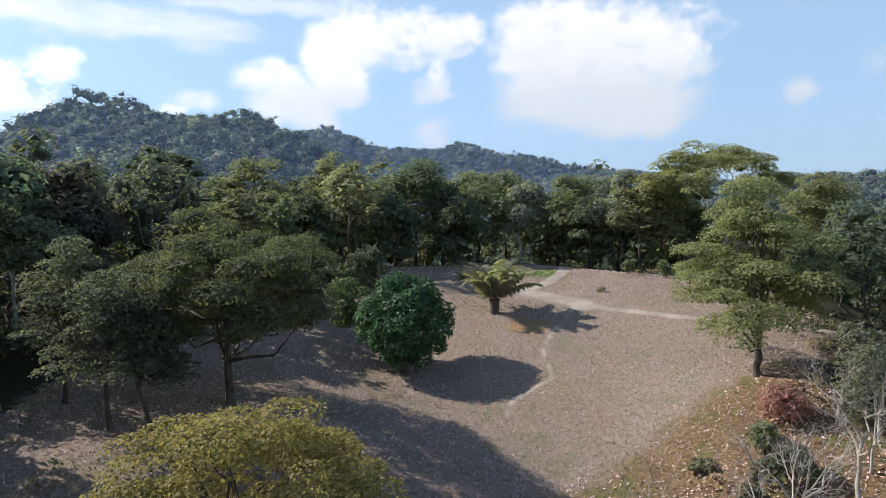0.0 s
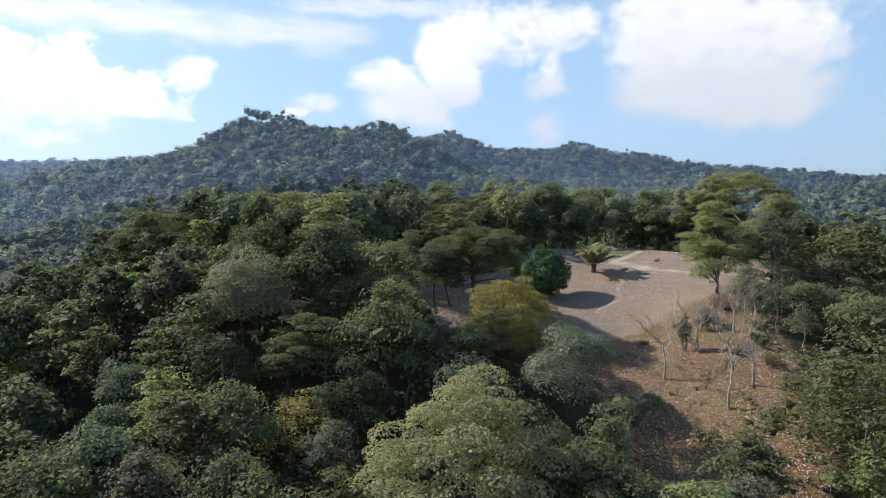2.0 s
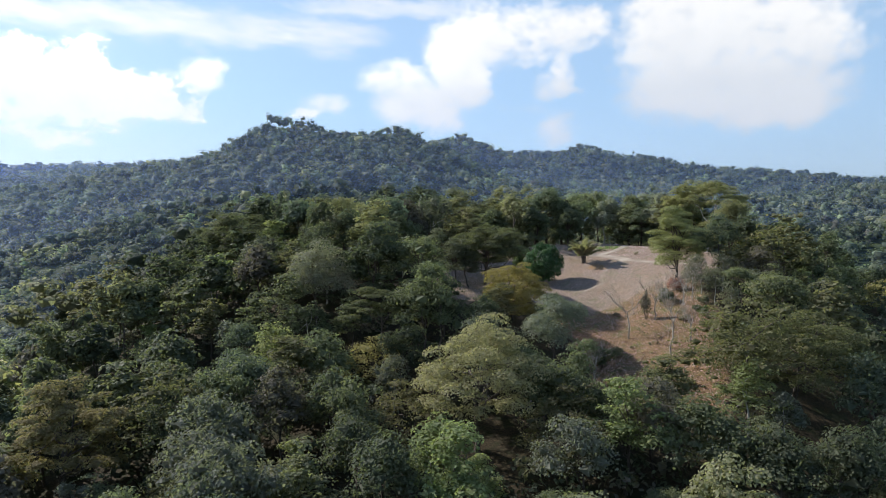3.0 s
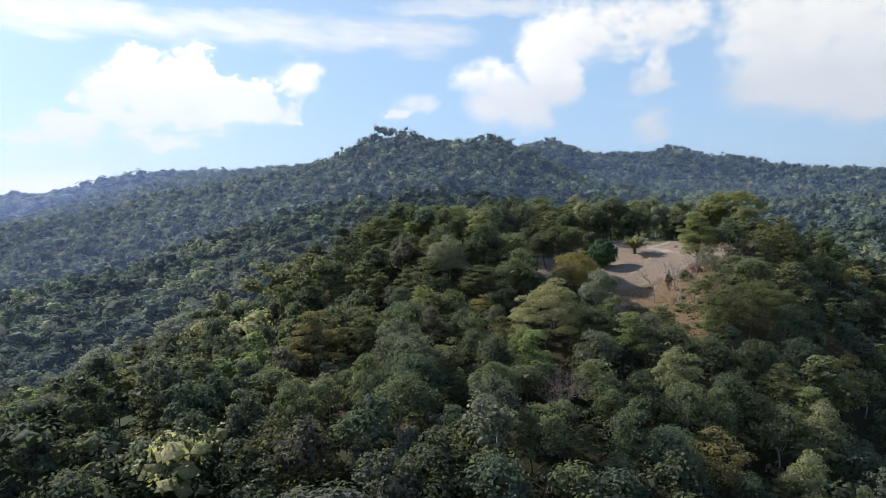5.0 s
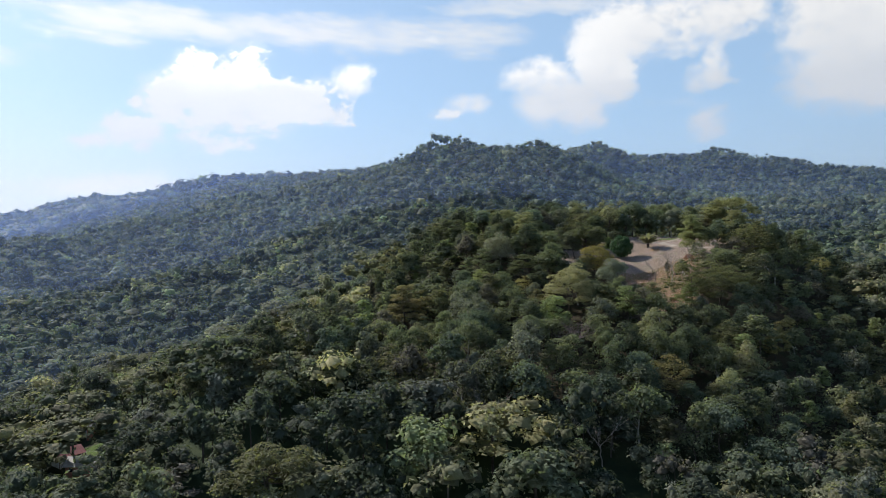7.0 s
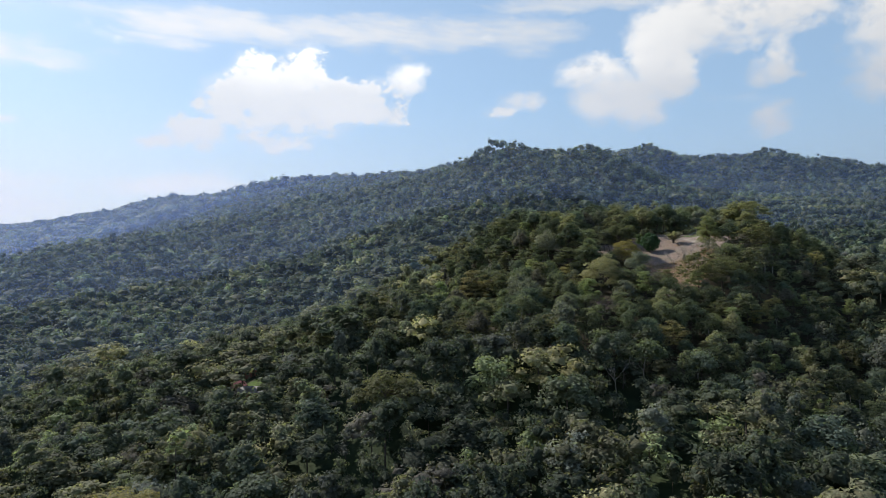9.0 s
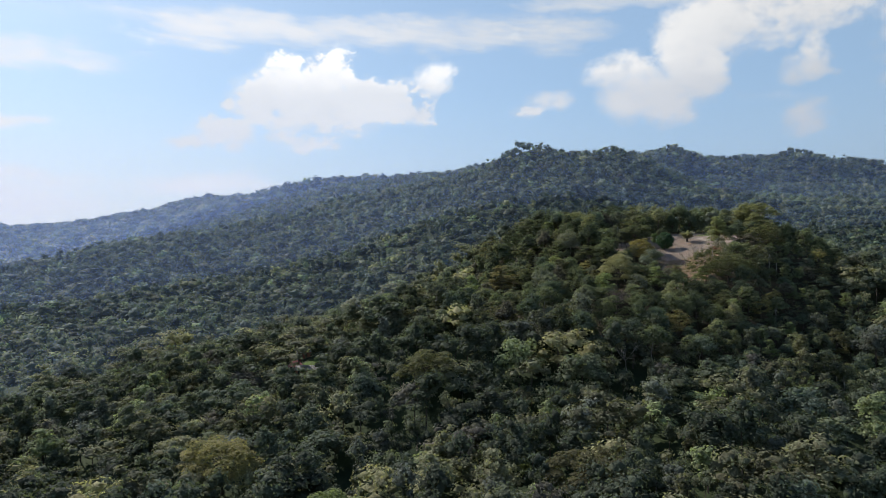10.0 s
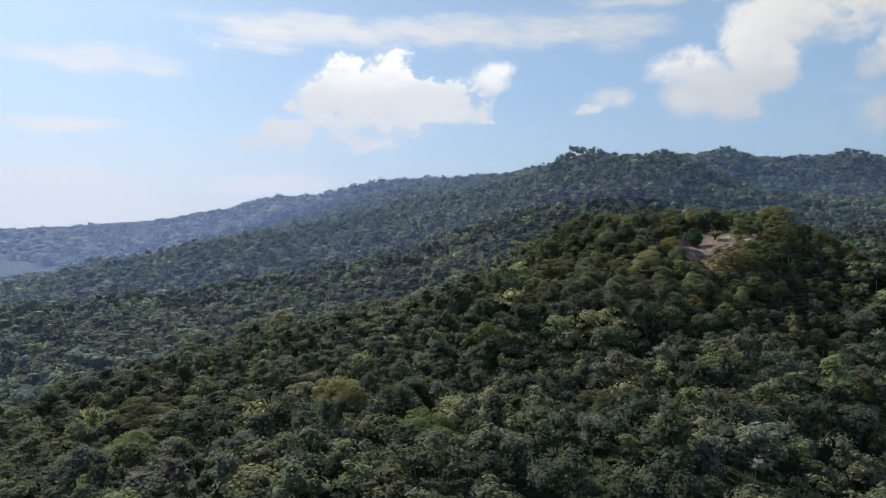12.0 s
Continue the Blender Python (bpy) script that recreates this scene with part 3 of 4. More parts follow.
GOLD = (1 + 5 ** 0.5) / 2
ICO = np.array([(-1, GOLD, 0), (1, GOLD, 0), (-1, -GOLD, 0), (1, -GOLD, 0), (0, -1, GOLD), (0, 1, GOLD), (0, -1, -GOLD), (0, 1, -GOLD), (GOLD, 0, -1), (GOLD, 0, 1), (-GOLD, 0, -1), (-GOLD, 0, 1)]) / math.hypot(1, GOLD)
ICO_TRIS = np.array([(i, j, k) for i, j, k in itertools.combinations(range(12), 3)
                     if all(abs(np.linalg.norm(ICO[a] - ICO[b]) - np.linalg.norm(ICO[0] - ICO[1])) < 0.01 for a, b in ((i, j), (j, k), (i, k)))])


OCTA = np.array([(1, 0, 0), (0, 1, 0), (-1, 0, 0), (0, -1, 0), (0, 0, 1), (0, 0, -1)], float)
OCTA_TRIS = np.array([(0, 1, 4), (1, 2, 4), (2, 3, 4), (3, 0, 4), (1, 0, 5), (2, 1, 5), (3, 2, 5), (0, 3, 5)])


def clump(lobe, rng, shrink, fine):
    """The dense, uneven inside of one leafy clump."""
    corners, faces = (ICO, ICO_TRIS) if fine else (OCTA, OCTA_TRIS)
    d = corners @ np.array(Euler(rng.uniform(0, 6.283, 3)).to_matrix())
    v = d * np.asarray(lobe[3:]) * shrink * rng.uniform(0.75, 1.15, (len(d), 1)) + np.asarray(lobe[:3])
    up = d[faces].mean(1)[:, 2] > (-0.55 if fine else -0.35)
    out = faces[up]
    # all faces outward
    n = np.cross(d[out[:, 1]] - d[out[:, 0]], d[out[:, 2]] - d[out[:, 0]])
    wrong = (n * d[out].mean(1)).sum(1) < 0
    out[wrong] = out[wrong][:, ::-1]
    return v, out


def limbs(lobes, rng, h, thick, forks=9, sides=6, base=0.30, lean=0.04):
    """A trunk with limbs that reach into the lobes."""
    top = np.array([rng.normal(0, lean * h), rng.normal(0, lean * h), h * base])
    mid = top + np.array([rng.normal(0, lean * h), rng.normal(0, lean * h), h * 0.32])
    line = np.concatenate([bend((0, 0, -0.6), top, rng, 0.08, 5), bend(top, mid, rng, 0.1, 4)[1:]])
    rad = thick * np.linspace(1.0, 0.42, len(line))
    rad[0] *= 1.45
    out = [tube(line, rad, sides + 2)]
    pick = rng.permutation(len(lobes))[:forks]
    for k in pick:
        c = np.array(lobes[k][:3])
        s = line[rng.integers(4, len(line))]
        out.append(tube(bend(s, c, rng, 0.16, 5), thick * np.linspace(0.42, 0.07, 5), sides - 1))
        if sides > 5:
            e = c + rng.normal(0, 1, 3) * np.array(lobes[k][3:]) * 0.8
            out.append(tube(bend(s + (c - s) * 0.55, e, rng, 0.2, 4), thick * np.linspace(0.2, 0.04, 4), 4))
    return joined(out)


def part(name, me, parent, label=""):
    ob = new(name, me)
    ob.parent = parent
    if label:
        ob["label"] = label
    return ob


def tree_shape(kind, seed, h, r, n, leaf, tint, thick, mat=None, wood=None, forks=9, base=0.30, up=0.4, low=-0.35, sides=6, long=1.5, skirt=0, dense=0.0, jitter=0.36):
    """Trunk and crown meshes of one tree; skirt: leafy clumps below the main crown; dense: how far the clumps are filled."""
    rng = rng_of(seed)
    lobes = crown_lobes(kind, rng, h, r)
    for k in range(skirt):
        a, q, s = rng.uniform(0, 6.283), rng.uniform(0.3, 0.85), r * rng.uniform(0.2, 0.32)
        lobes.append((r * q * math.cos(a), r * q * math.sin(a), h * rng.uniform(0.16, 0.5), s, s, s * rng.uniform(0.5, 0.9)))
    v, q = limbs(lobes, rng, h, thick, forks, sides, base)
    trunk = solid("trunk", v, q, mat=wood or BARK, smooth=True)
    c, nrm = on_lobes(lobes, n, rng, low=low, up=up, jitter=jitter)
    cv, cq = cards(c, nrm, leaf, rng, long)
    tris, share = np.zeros((0, 3), int), np.ones(len(cv))
    if dense:
        for lobe in lobes[:80]:
            iv, it = clump(lobe, rng, dense, False)
            tris = np.concatenate([tris, it + len(cv)])
            cv = np.concatenate([cv, iv])
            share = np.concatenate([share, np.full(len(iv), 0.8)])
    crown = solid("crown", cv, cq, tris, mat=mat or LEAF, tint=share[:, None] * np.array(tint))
    return trunk, crown


def plant(name, parts, x, y, turn=0.0, scale=1.0, label="", category="tree", group="", sink=0.15):
    """A thing made of parts (name, mesh), standing on the ground."""
    ob = new(name)
    ob.empty_display_size = 0.5
    for k, me in parts:
        part(k, me, ob)
    ob.matrix_basis = Matrix.LocRotScale((x, y, ground_at(x, y) - sink), Euler((0, 0, turn)), (scale,) * 3)
    return tagged(ob, label, category, group)


def again(ob, x, y, turn, scale, sink=0.15):
    """Another one of a thing, elsewhere."""
    ob_scale = ob.scale.copy()
    m = Matrix.LocRotScale((x, y, ground_at(x, y) - sink), Euler((0, 0, turn)), [scale / s for s in ob_scale])
    return copy_thing(ob, m)


def palm_shape(seed, stem, fronds, length, leaflets, tint, wood=BARK, thick=0.28, lift=(0.2, 1.25), droop=(0.3, 0.8)):
    """A feather palm: the stem, and each arching frond with its hanging leaflets."""
    rng = rng_of(seed)
    sv, sq = tube([(0, 0, -0.4), (0.03, 0, stem * 0.3), (0.05, 0.04, stem * 0.7), (0.02, 0.06, stem)], [thick * 1.2, thick, thick * 1.05, thick * 1.3], 9)
    parts = [("trunk", solid("trunk", sv, sq, mat=wood, smooth=True))]
    for f in range(fronds):
        pieces = []
        a = f * 2.39996 + rng.uniform(-0.25, 0.25)
        e0 = rng.uniform(*lift)
        d = np.array([math.cos(a), math.sin(a), 0])
        t = np.linspace(0, 1, 9)
        step = length * rng.uniform(0.75, 1.1) / 8
        ang = e0 - t ** 2.0 * (e0 + rng.uniform(*droop))
        pts = [np.array([0, 0, stem])]
        for k in range(8):
            pts.append(pts[-1] + step * (d * math.cos(ang[k]) + np.array([0, 0, math.sin(ang[k])])))
        pts = np.array(pts)
        pieces.append(tube(pts, 0.05 * np.linspace(1.2, 0.25, 9), 3))
        side = np.array([-d[1], d[0], 0])
        for s in np.linspace(0.12, 1.0, leaflets):
            k = min(int(s * 8), 7)
            base = pts[k] + (pts[k + 1] - pts[k]) * (s * 8 - k)
            along = (pts[k + 1] - pts[k]) / step
            ll = length * 0.22 * math.sin(min(1.0, 0.25 + s * 0.9) * np.pi * 0.85) + 0.12
            for sg in (-1, 1):
                w = sg * side * 0.8 + along * 0.45 + np.array([0, 0, rng.uniform(-0.55, -0.05)])
                w /= np.linalg.norm(w)
                tip = base + w * ll + np.array([0, 0, -0.22 * ll])
                wd = along * 0.055 * length / 3
                pieces.append((np.array([base - wd, base + wd, base + w * ll * 0.6 + wd, tip]), np.array([[0, 1, 2, 3]])))
        v, q = joined(pieces)
        parts.append(("frond", solid("frond", v, q, mat=LEAF, tint=np.array(tint))))
    return parts


def bare_shape(seed, h, spread, thick, wood, depth=3, kids=4, fork=0.35):
    """A leafless tree: the trunk, and each main branch with its forking twigs."""
    rng = rng_of(seed)
    trunk_line = bend((0, 0, -0.5), (rng.normal(0, 0.04 * h), rng.normal(0, 0.04 * h), h * fork * 1.3), rng, 0.08, 6)
    parts = [("trunk", solid("trunk", *tube(trunk_line, thick * np.linspace(1.25, 0.62, 6), 8), mat=wood, smooth=True))]

    def grow(out, p, way, length, rad, level):
        e = p + way * length
        line = bend(p, e, rng, 0.22, 5)
        out.append(tube(line, rad * np.linspace(1, 0.5, 5), 5 if level > 1 else 3))
        if level == 0:
            return
        for _ in range(kids):
            w = way + rng.normal(0, 0.55, 3) + np.array([0, 0, 0.18])
            w /= np.linalg.norm(w)
            s = line[rng.integers(2, 5)]
            grow(out, s, w, length * rng.uniform(0.5, 0.8), rad * 0.5, level - 1)

    for k in range(kids):
        out = []
        a = k * 6.283 / kids + rng.uniform(-0.5, 0.5)
        w = np.array([math.cos(a) * spread, math.sin(a) * spread, 1.0])
        w /= np.linalg.norm(w)
        grow(out, trunk_line[-1 - (k % 2)], w, h * rng.uniform(0.28, 0.42), thick * 0.55, depth - 1)
        parts.append(("branch", solid("branch", *joined(out), mat=wood, smooth=True)))
    return parts


def bush_shape(seed, r, h, n, leaf, tint, mat=None, woody=7):
    rng = rng_of(seed)
    lobes = []
    for k in range(12):
        a, q = rng.uniform(0, 6.283), rng.uniform(0.1, 0.7)
        s = r * rng.uniform(0.3, 0.5)
        lobes.append((r * q * math.cos(a), r * q * math.sin(a), h * rng.uniform(0.35, 0.75), s, s, s * 0.8 * h / r))
    stems = [tube(bend((rng.normal(0, 0.12), rng.normal(0, 0.12), -0.3), lobes[k][:3], rng, 0.2, 4), 0.045 * np.linspace(1, 0.4, 4), 4) for k in range(woody)]
    c, nrm = on_lobes(lobes, n, rng, low=-0.6)
    cv, cq = cards(c, nrm, leaf, rng)
    return solid("stems", *joined(stems), mat=BARK, smooth=True), solid("foliage", cv, cq, mat=mat or LEAF, tint=np.array(tint))


# ---------------------------------------------------------------- trees that stand out
DARK, MIDGREEN, OLIVE, YELLOW, PALE, GREY, BLUE, BROWN, LIME = (
    (0.030, 0.055, 0.016), (0.050, 0.085, 0.020), (0.062, 0.085, 0.018), (0.105, 0.13, 0.016), (0.092, 0.130, 0.034),
    (0.056, 0.088, 0.038), (0.036, 0.072, 0.026), (0.056, 0.070, 0.030), (0.080, 0.14, 0.018))

KEEP = []          # (x, y, radius) of the ground that the placed trees take


def stand(name, shape, x, y, r, label, turn=0.0, crown="crown", category="tree", group=""):
    KEEP.append((x, y, r))
    pieces = shape if isinstance(shape, list) else [("trunk", shape[0]), (crown, shape[1])]
    return plant(name, pieces, x, y, turn, 1.0, label, category, group)


stand("mango_tree", tree_shape("dense", 11, 9.8, 4.5, 11000, 0.25, (0.018, 0.058, 0.014), 0.24, GLOSSY, up=0.25, low=-0.9, base=0.16, long=1.9),
      -4, 69, 4.5, "dense round dark green mango tree in the dry field")
stand("young_tree", tree_shape("tall", 12, 8.0, 2.9, 2400, 0.28, (0.045, 0.10, 0.018), 0.11, GLOSSY, PALE_BARK, base=0.3, low=-0.7),
      -10.5, 74, 2.5, "slender bright green tree with a pale thin trunk")
palm = palm_shape(13, 1.9, 28, 5.8, 30, (0.085, 0.115, 0.035), thick=0.55, lift=(0.55, 1.5), droop=(-0.1, 0.7))
stand("palm_tree", palm, 6, 82, 2.5, "stout feather palm with a short shaggy trunk in the field", 0.4, category="palm")
stand("round_tree", tree_shape("dense", 14, 6.6, 3.0, 1700, 0.36, (0.035, 0.06, 0.022), 0.15, base=0.15, low=-0.8), -10.5, 91, 3, "small dark round tree at the edge of the road")
stand("umbrella_tree", tree_shape("dome", 15, 15.0, 10.0, 64000, 0.15, (0.044, 0.070, 0.018), 0.42, FEATHER, forks=18, base=0.24, up=0.35, low=-0.5, dense=0.7, jitter=0.55),
      -16.8, 53.4, 8, "broad flat-topped green umbrella tree with a thick trunk")
for sd, x, y, h, r in ((16, -22.4, 45.5, 10.5, 4.6), (17, -19.6, 46, 9.5, 3.8), (18, -28, 50, 11.5, 4.8)):
    stand("broadleaf_tree", tree_shape("layered", sd, h, r, 8500, 0.16, (0.045, 0.070, 0.026), 0.2, forks=14, base=0.34, jitter=0.5), x, y, 4, "dark thin-trunked tree at the edge of the clearing")
stand("yellowing_tree", tree_shape("dome", 19, 3.0 - ground_at(-8.6, 30.5), 8.0, 46000, 0.14, (0.090, 0.106, 0.020), 0.26, TURNING, forks=30, base=0.2, up=0.4, jitter=0.6, skirt=16),
      -8.6, 30.5, 8, "wide tree with yellowing thinning leaves")
stand("layered_tree", tree_shape("layered", 20, 15.2, 7.8, 42000, 0.17, (0.076, 0.125, 0.020), 0.36, LEAF, forks=18, base=0.16, up=0.7, skirt=8, jitter=0.5),
      26.2, 57, 5, "bright green tree with leaves in flat tiers beside the field")
stand("layered_tree", tree_shape("layered", 21, 14.5, 8.0, 13000, 0.25, (0.085, 0.120, 0.022), 0.36, LEAF, forks=16, base=0.25, up=0.9),
      42, 78, 7, "tall sunlit yellow-green tree with leaves in flat tiers")
stand("umbrella_tree", tree_shape("dome", 22, 13.5, 12.0, 32000, 0.2, (0.052, 0.082, 0.018), 0.42, FEATHER, forks=18, base=0.26, up=0.6, jitter=0.5),
      36, 8, 10, "wide flat-topped feathery tree on the slope below the field")
stand("pale_tree", tree_shape("dome", 23, -2.6 - ground_at(-10.5, -11), 10.3, 30000, 0.2, (0.098, 0.118, 0.030), 0.40, LEAF, forks=18, base=0.3, jitter=0.5), -10.5, -11, 9, "large pale yellow-green tree on the slope")
stand("grey_tree", tree_shape("tall", 24, 7.2 - ground_at(-46, 21), 7.8, 12000, 0.23, (0.064, 0.094, 0.040), 0.3, LEAF, forks=12), -46, 21, 6, "tall grey-green tree with drooping leaves")
stand("broadleaf_tree", tree_shape("layered", 25, 14.0, 9.0, 11000, 0.26, (0.066, 0.098, 0.020), 0.32, forks=12), -56, 66, 8, "large olive green tree on the ridge")
stand("feathery_tree", tree_shape("umbrella", 26, 13.0, 6.6, 13000, 0.2, (0.050, 0.078, 0.017), 0.26, FEATHER, up=0.9), -30, 11, 6, "feathery dark olive tree on the slope")
stand("broadleaf_tree", tree_shape("broad", 27, 12.0, 6.2, 13000, 0.2, (0.055, 0.090, 0.040), 0.24, GLOSSY), -0.4, 14.5, 6, "blue-green large-leaved tree below the field")
stand("pale_trunk_tree", tree_shape("tall", 28, 12.5, 4.4, 1800, 0.42, (0.040, 0.062, 0.022), 0.24, LEAF, PALE_BARK, base=0.5), 52, 39, 4, "tree with a straight pale trunk and dark crown")
stand("umbrella_tree", tree_shape("dome", 96, 17.5, 11.5, 18000, 0.28, (0.040, 0.062, 0.016), 0.42, FEATHER, forks=14, base=0.3, up=0.6, dense=0.6), -78, 53, 10, "broad dark flat-topped tree on the ridge")
stand("umbrella_tree", tree_shape("dome", 97, 19.0, 8.0, 15000, 0.24, (0.085, 0.100, 0.018), 0.36, FEATHER, forks=14, base=0.3, up=0.6, dense=0.6), -64, -25, 7, "flat-topped tree with yellowing leaves on the slope")
stand("round_tree", tree_shape("broad", 29, 11.0, 5.0, 7000, 0.25, (0.055, 0.095, 0.022), 0.24), -15, -47, 5, "round green tree on the slope")
stand("leafless_tree", bare_shape(30, 11.0, 0.8, 0.22, bark("twig_grey", (0.13, 0.09, 0.08), (0.26, 0.20, 0.18)), 4, 5), -2.5, -45, 4, "bare tree with a haze of purple-grey twigs")
for sd, x, y, h, r, tint in ((91, -67, -205, 15, 12.5, YELLOW), (92, -150, -231, 16, 13, OLIVE), (93, -116, -261, 15, 12, LIME), (94, -51, -122, 15, 12, OLIVE), (95, 24, -168, 14, 11, OLIVE), (96, -20, -215, 14, 11, LIME)):
    stand("umbrella_tree", tree_shape("dome", sd, h, r, 9000, 0.46, tint, 0.4, FEATHER, forks=12, base=0.3, up=0.9), x, y, r * 0.8, "wide flat-topped feathery tree rising over the valley forest")
TALL = [(61, "dome", -17, 114, 23, 9.5, OLIVE), (62, "broad", -5, 119, 21.5, 8, DARK), (63, "dome", -29, 108, 22, 9, OLIVE), (64, "layered", -43, 104, 23.5, 9, DARK),
        (65, "broad", 6, 123, 20, 7, MIDGREEN), (66, "tall", 13.5, 121, 18.5, 5, GREY), (67, "broad", 21, 121, 18.5, 6, MIDGREEN), (68, "tall", 29, 116, 18.5, 5.5, GREY),
        (69, "broad", 36, 113, 17.5, 6, MIDGREEN), (70, "parasol", 41, 104, 23.2, 13.2, OLIVE), (71, "broad", -40, 72, 17, 7, (0.030, 0.036, 0.018)), (72, "broad", 58, 104, 9, 6, DARK), (75, "broad", -38, 124, 22, 8.5, MIDGREEN), (76, "dome", -10, 131, 23, 9.5, OLIVE), (77, "broad", 12, 134, 21, 8.5, MIDGREEN), (78, "broad", 30, 132, 21.5, 8, GREY),
        (79, "layered", 42, 118, 19, 7, DARK), (80, "broad", 2, 113.5, 15, 4.5, DARK), (81, "broad", 24, 114.5, 14.5, 4.5, DARK), (82, "broad", -8, 112, 15, 5, DARK),
        (83, "layered", -40, 40.5, 15.5, 8.5, (0.068, 0.095, 0.016)), (84, "broad", -46, 47, 13, 6.5, DARK), (85, "broad", -36, 27, 10, 6.5, DARK),
        (73, "tall", 0, 117, 16, 4.5, DARK), (74, "layered", -20, 99, 15, 6, DARK)]
for sd, kind, x, y, top, r, tint in TALL:
    stand("forest_tree", tree_shape(kind, sd, top - ground_at(x, y), r, 26000 if kind == "parasol" else 5600, 0.22 if kind == "parasol" else 0.38, np.array(tint) * (1.45 if x > -12 else 1.2), 0.32, FEATHER if kind == "parasol" else LEAF, PALE_BARK if sd in (66, 70) else BARK, forks=9, base=0.36, up=0.8 if kind == "parasol" else 0.5, skirt=0 if kind in ("parasol", "tall") else 16, dense=0.55),
          x, y, r * 0.7, "tall old forest tree at the edge of the clearing")
for sd, x, y, h, sp in ((31, 13.5, 31, 12.0, 1.2), (32, 20, 21, 13.5, 0.45), (33, 19, 37, 9.5, 1.0), (34, 24, 25.5, 7, 0.5), (35, 12, -84, 11, 0.9), (36, 6.5, 10, 8.5, 0.6), (37, 25, 41, 8.5, 0.5), (38, -14, -84, 12, 0.9)):
    stand("leafless_tree", bare_shape(sd, h, sp, 0.15, DEAD, 4, 4, 0.34), x, y, 2, "dead leafless tree with pale bare branches")
for sd, x, y, h, r in ((41, 27, 43, 8.0, 2.6), (42, 29.5, 46, 8.5, 2.6), (43, 31, 40, 7.5, 2.4), (44, 34, 48, 8.0, 2.8), (45, 37, 53, 7.5, 2.6), (46, 33, 34, 7.0, 2.4), (47, 40, 44, 7.5, 2.6)):
    stand("pale_stemmed_tree", tree_shape("tall", sd, h, r, 1900, 0.17, (0.060, 0.092, 0.036), 0.09, LEAF, PALE_BARK, forks=10, base=0.45), x, y, 2, "thin white-stemmed tree with sparse leaves")
for sd, x, y, r, h, n, lf, tint, lab in (
        (51, 25.0, 49.5, 2.2, 2.6, 1300, 0.22, (0.135, 0.062, 0.022), "rust-brown dried shrub under the tree"),
        (52, 22.6, 47.0, 1.6, 2.0, 700, 0.26, (0.055, 0.10, 0.018), "green leafy shrub at the field's edge"),
        (53, 22.0, 43.5, 1.9, 2.6, 800, 0.26, (0.035, 0.06, 0.02), "dark green shrub at the field's edge"),
        (54, 2.5, 97, 1.3, 1.8, 420, 0.24, (0.07, 0.11, 0.03), "small pale green shrub by the road"),
        (55, 28.0, 36.0, 1.8, 1.8, 600, 0.26, (0.05, 0.085, 0.02), "green shrub among dry leaves"),
        (56, 17.5, 38.0, 1.2, 5.4, 900, 0.24, (0.05, 0.06, 0.025), "dead stump wrapped in vines"),
        (57, 8.0, 19.0, 2.4, 4.0, 1200, 0.26, (0.045, 0.075, 0.022), "low bushy tree below the field"),
        (58, 31.5, 98, 1.2, 2.6, 420, 0.26, (0.04, 0.085, 0.02), "young green tree at the forest edge"),
        (59, 27.0, 101, 1.1, 2.4, 380, 0.26, (0.05, 0.09, 0.02), "small leafy shrub at the forest edge"),
        (60, 20.0, 88, 0.7, 0.9, 160, 0.16, (0.10, 0.13, 0.04), "small shrub beside the road")):
    b = bush_shape(sd, r, h, n, lf, tint)
    KEEP.append((x, y, r))
    plant("shrub", [("stems", b[0]), ("foliage", b[1])], x, y, 0, 1.0, lab, "shrub")

# ---------------------------------------------------------------- the forest
SPECIES = {
    "broad": dict(shape="broad", h=11.5, r=4.6, leaf=0.46, tints=(DARK, MIDGREEN, BLUE), name="broadleaf_tree", label="dark green broadleaf forest tree", mat=LEAF),
    "tall": dict(shape="tall", h=13.0, r=4.0, leaf=0.46, tints=(DARK, GREY, MIDGREEN), name="tall_tree", label="tall grey-green forest tree", mat=LEAF),
    "layered": dict(shape="layered", h=11.5, r=4.8, leaf=0.46, tints=(OLIVE, LIME, MIDGREEN), name="layered_tree", label="green forest tree with tiered branches", mat=LEAF),
    "umbrella": dict(shape="dome", h=12.5, r=6.8, leaf=0.46, tints=(OLIVE, DARK, YELLOW), name="umbrella_tree", label="flat-topped feathery olive forest tree", mat=FEATHER),
    "pale": dict(shape="broad", h=11.0, r=4.4, leaf=0.46, tints=(PALE, GREY, BROWN), name="pale_tree", label="pale or browning forest tree", mat=LEAF),
}
MIX = ["broad", "tall", "layered", "umbrella", "pale"]


def scatter(x0, x1, y0, y1, step, rng, keep=True):
    """Jittered places, step metres apart, outside the clearing and the placed trees."""
    gx, gy = np.meshgrid(np.arange(float(x0), x1, step), np.arange(float(y0), y1, step * 0.87))
    gx[1::2] += step / 2
    x = (gx + rng.uniform(-0.38, 0.38, gx.shape) * step).ravel()
    y = (gy + rng.uniform(-0.38, 0.38, gy.shape) * step).ravel()
    ok = np.ones(len(x), bool)
    if keep:
        ok &= ~(inside(x, y, OPEN) | (to_line(x, y, OPEN + OPEN[:1]) < 1.5))
        ok &= to_line(x, y, TRACKS[0][0]) > 3
        ok &= ((x + 27) / 11) ** 2 + ((y - 44) / 11) ** 2 > 1
        ok &= ((x + 123) / 12) ** 2 + ((y + 102) / 11) ** 2 > 1
        ok &= ((x + 3) / 8) ** 2 + ((y - 37) / 8) ** 2 > 1
        for kx, ky, kr in KEEP:
            ok &= np.hypot(x - kx, y - ky) > kr * 0.85 + 1.6
    return x[ok], y[ok]


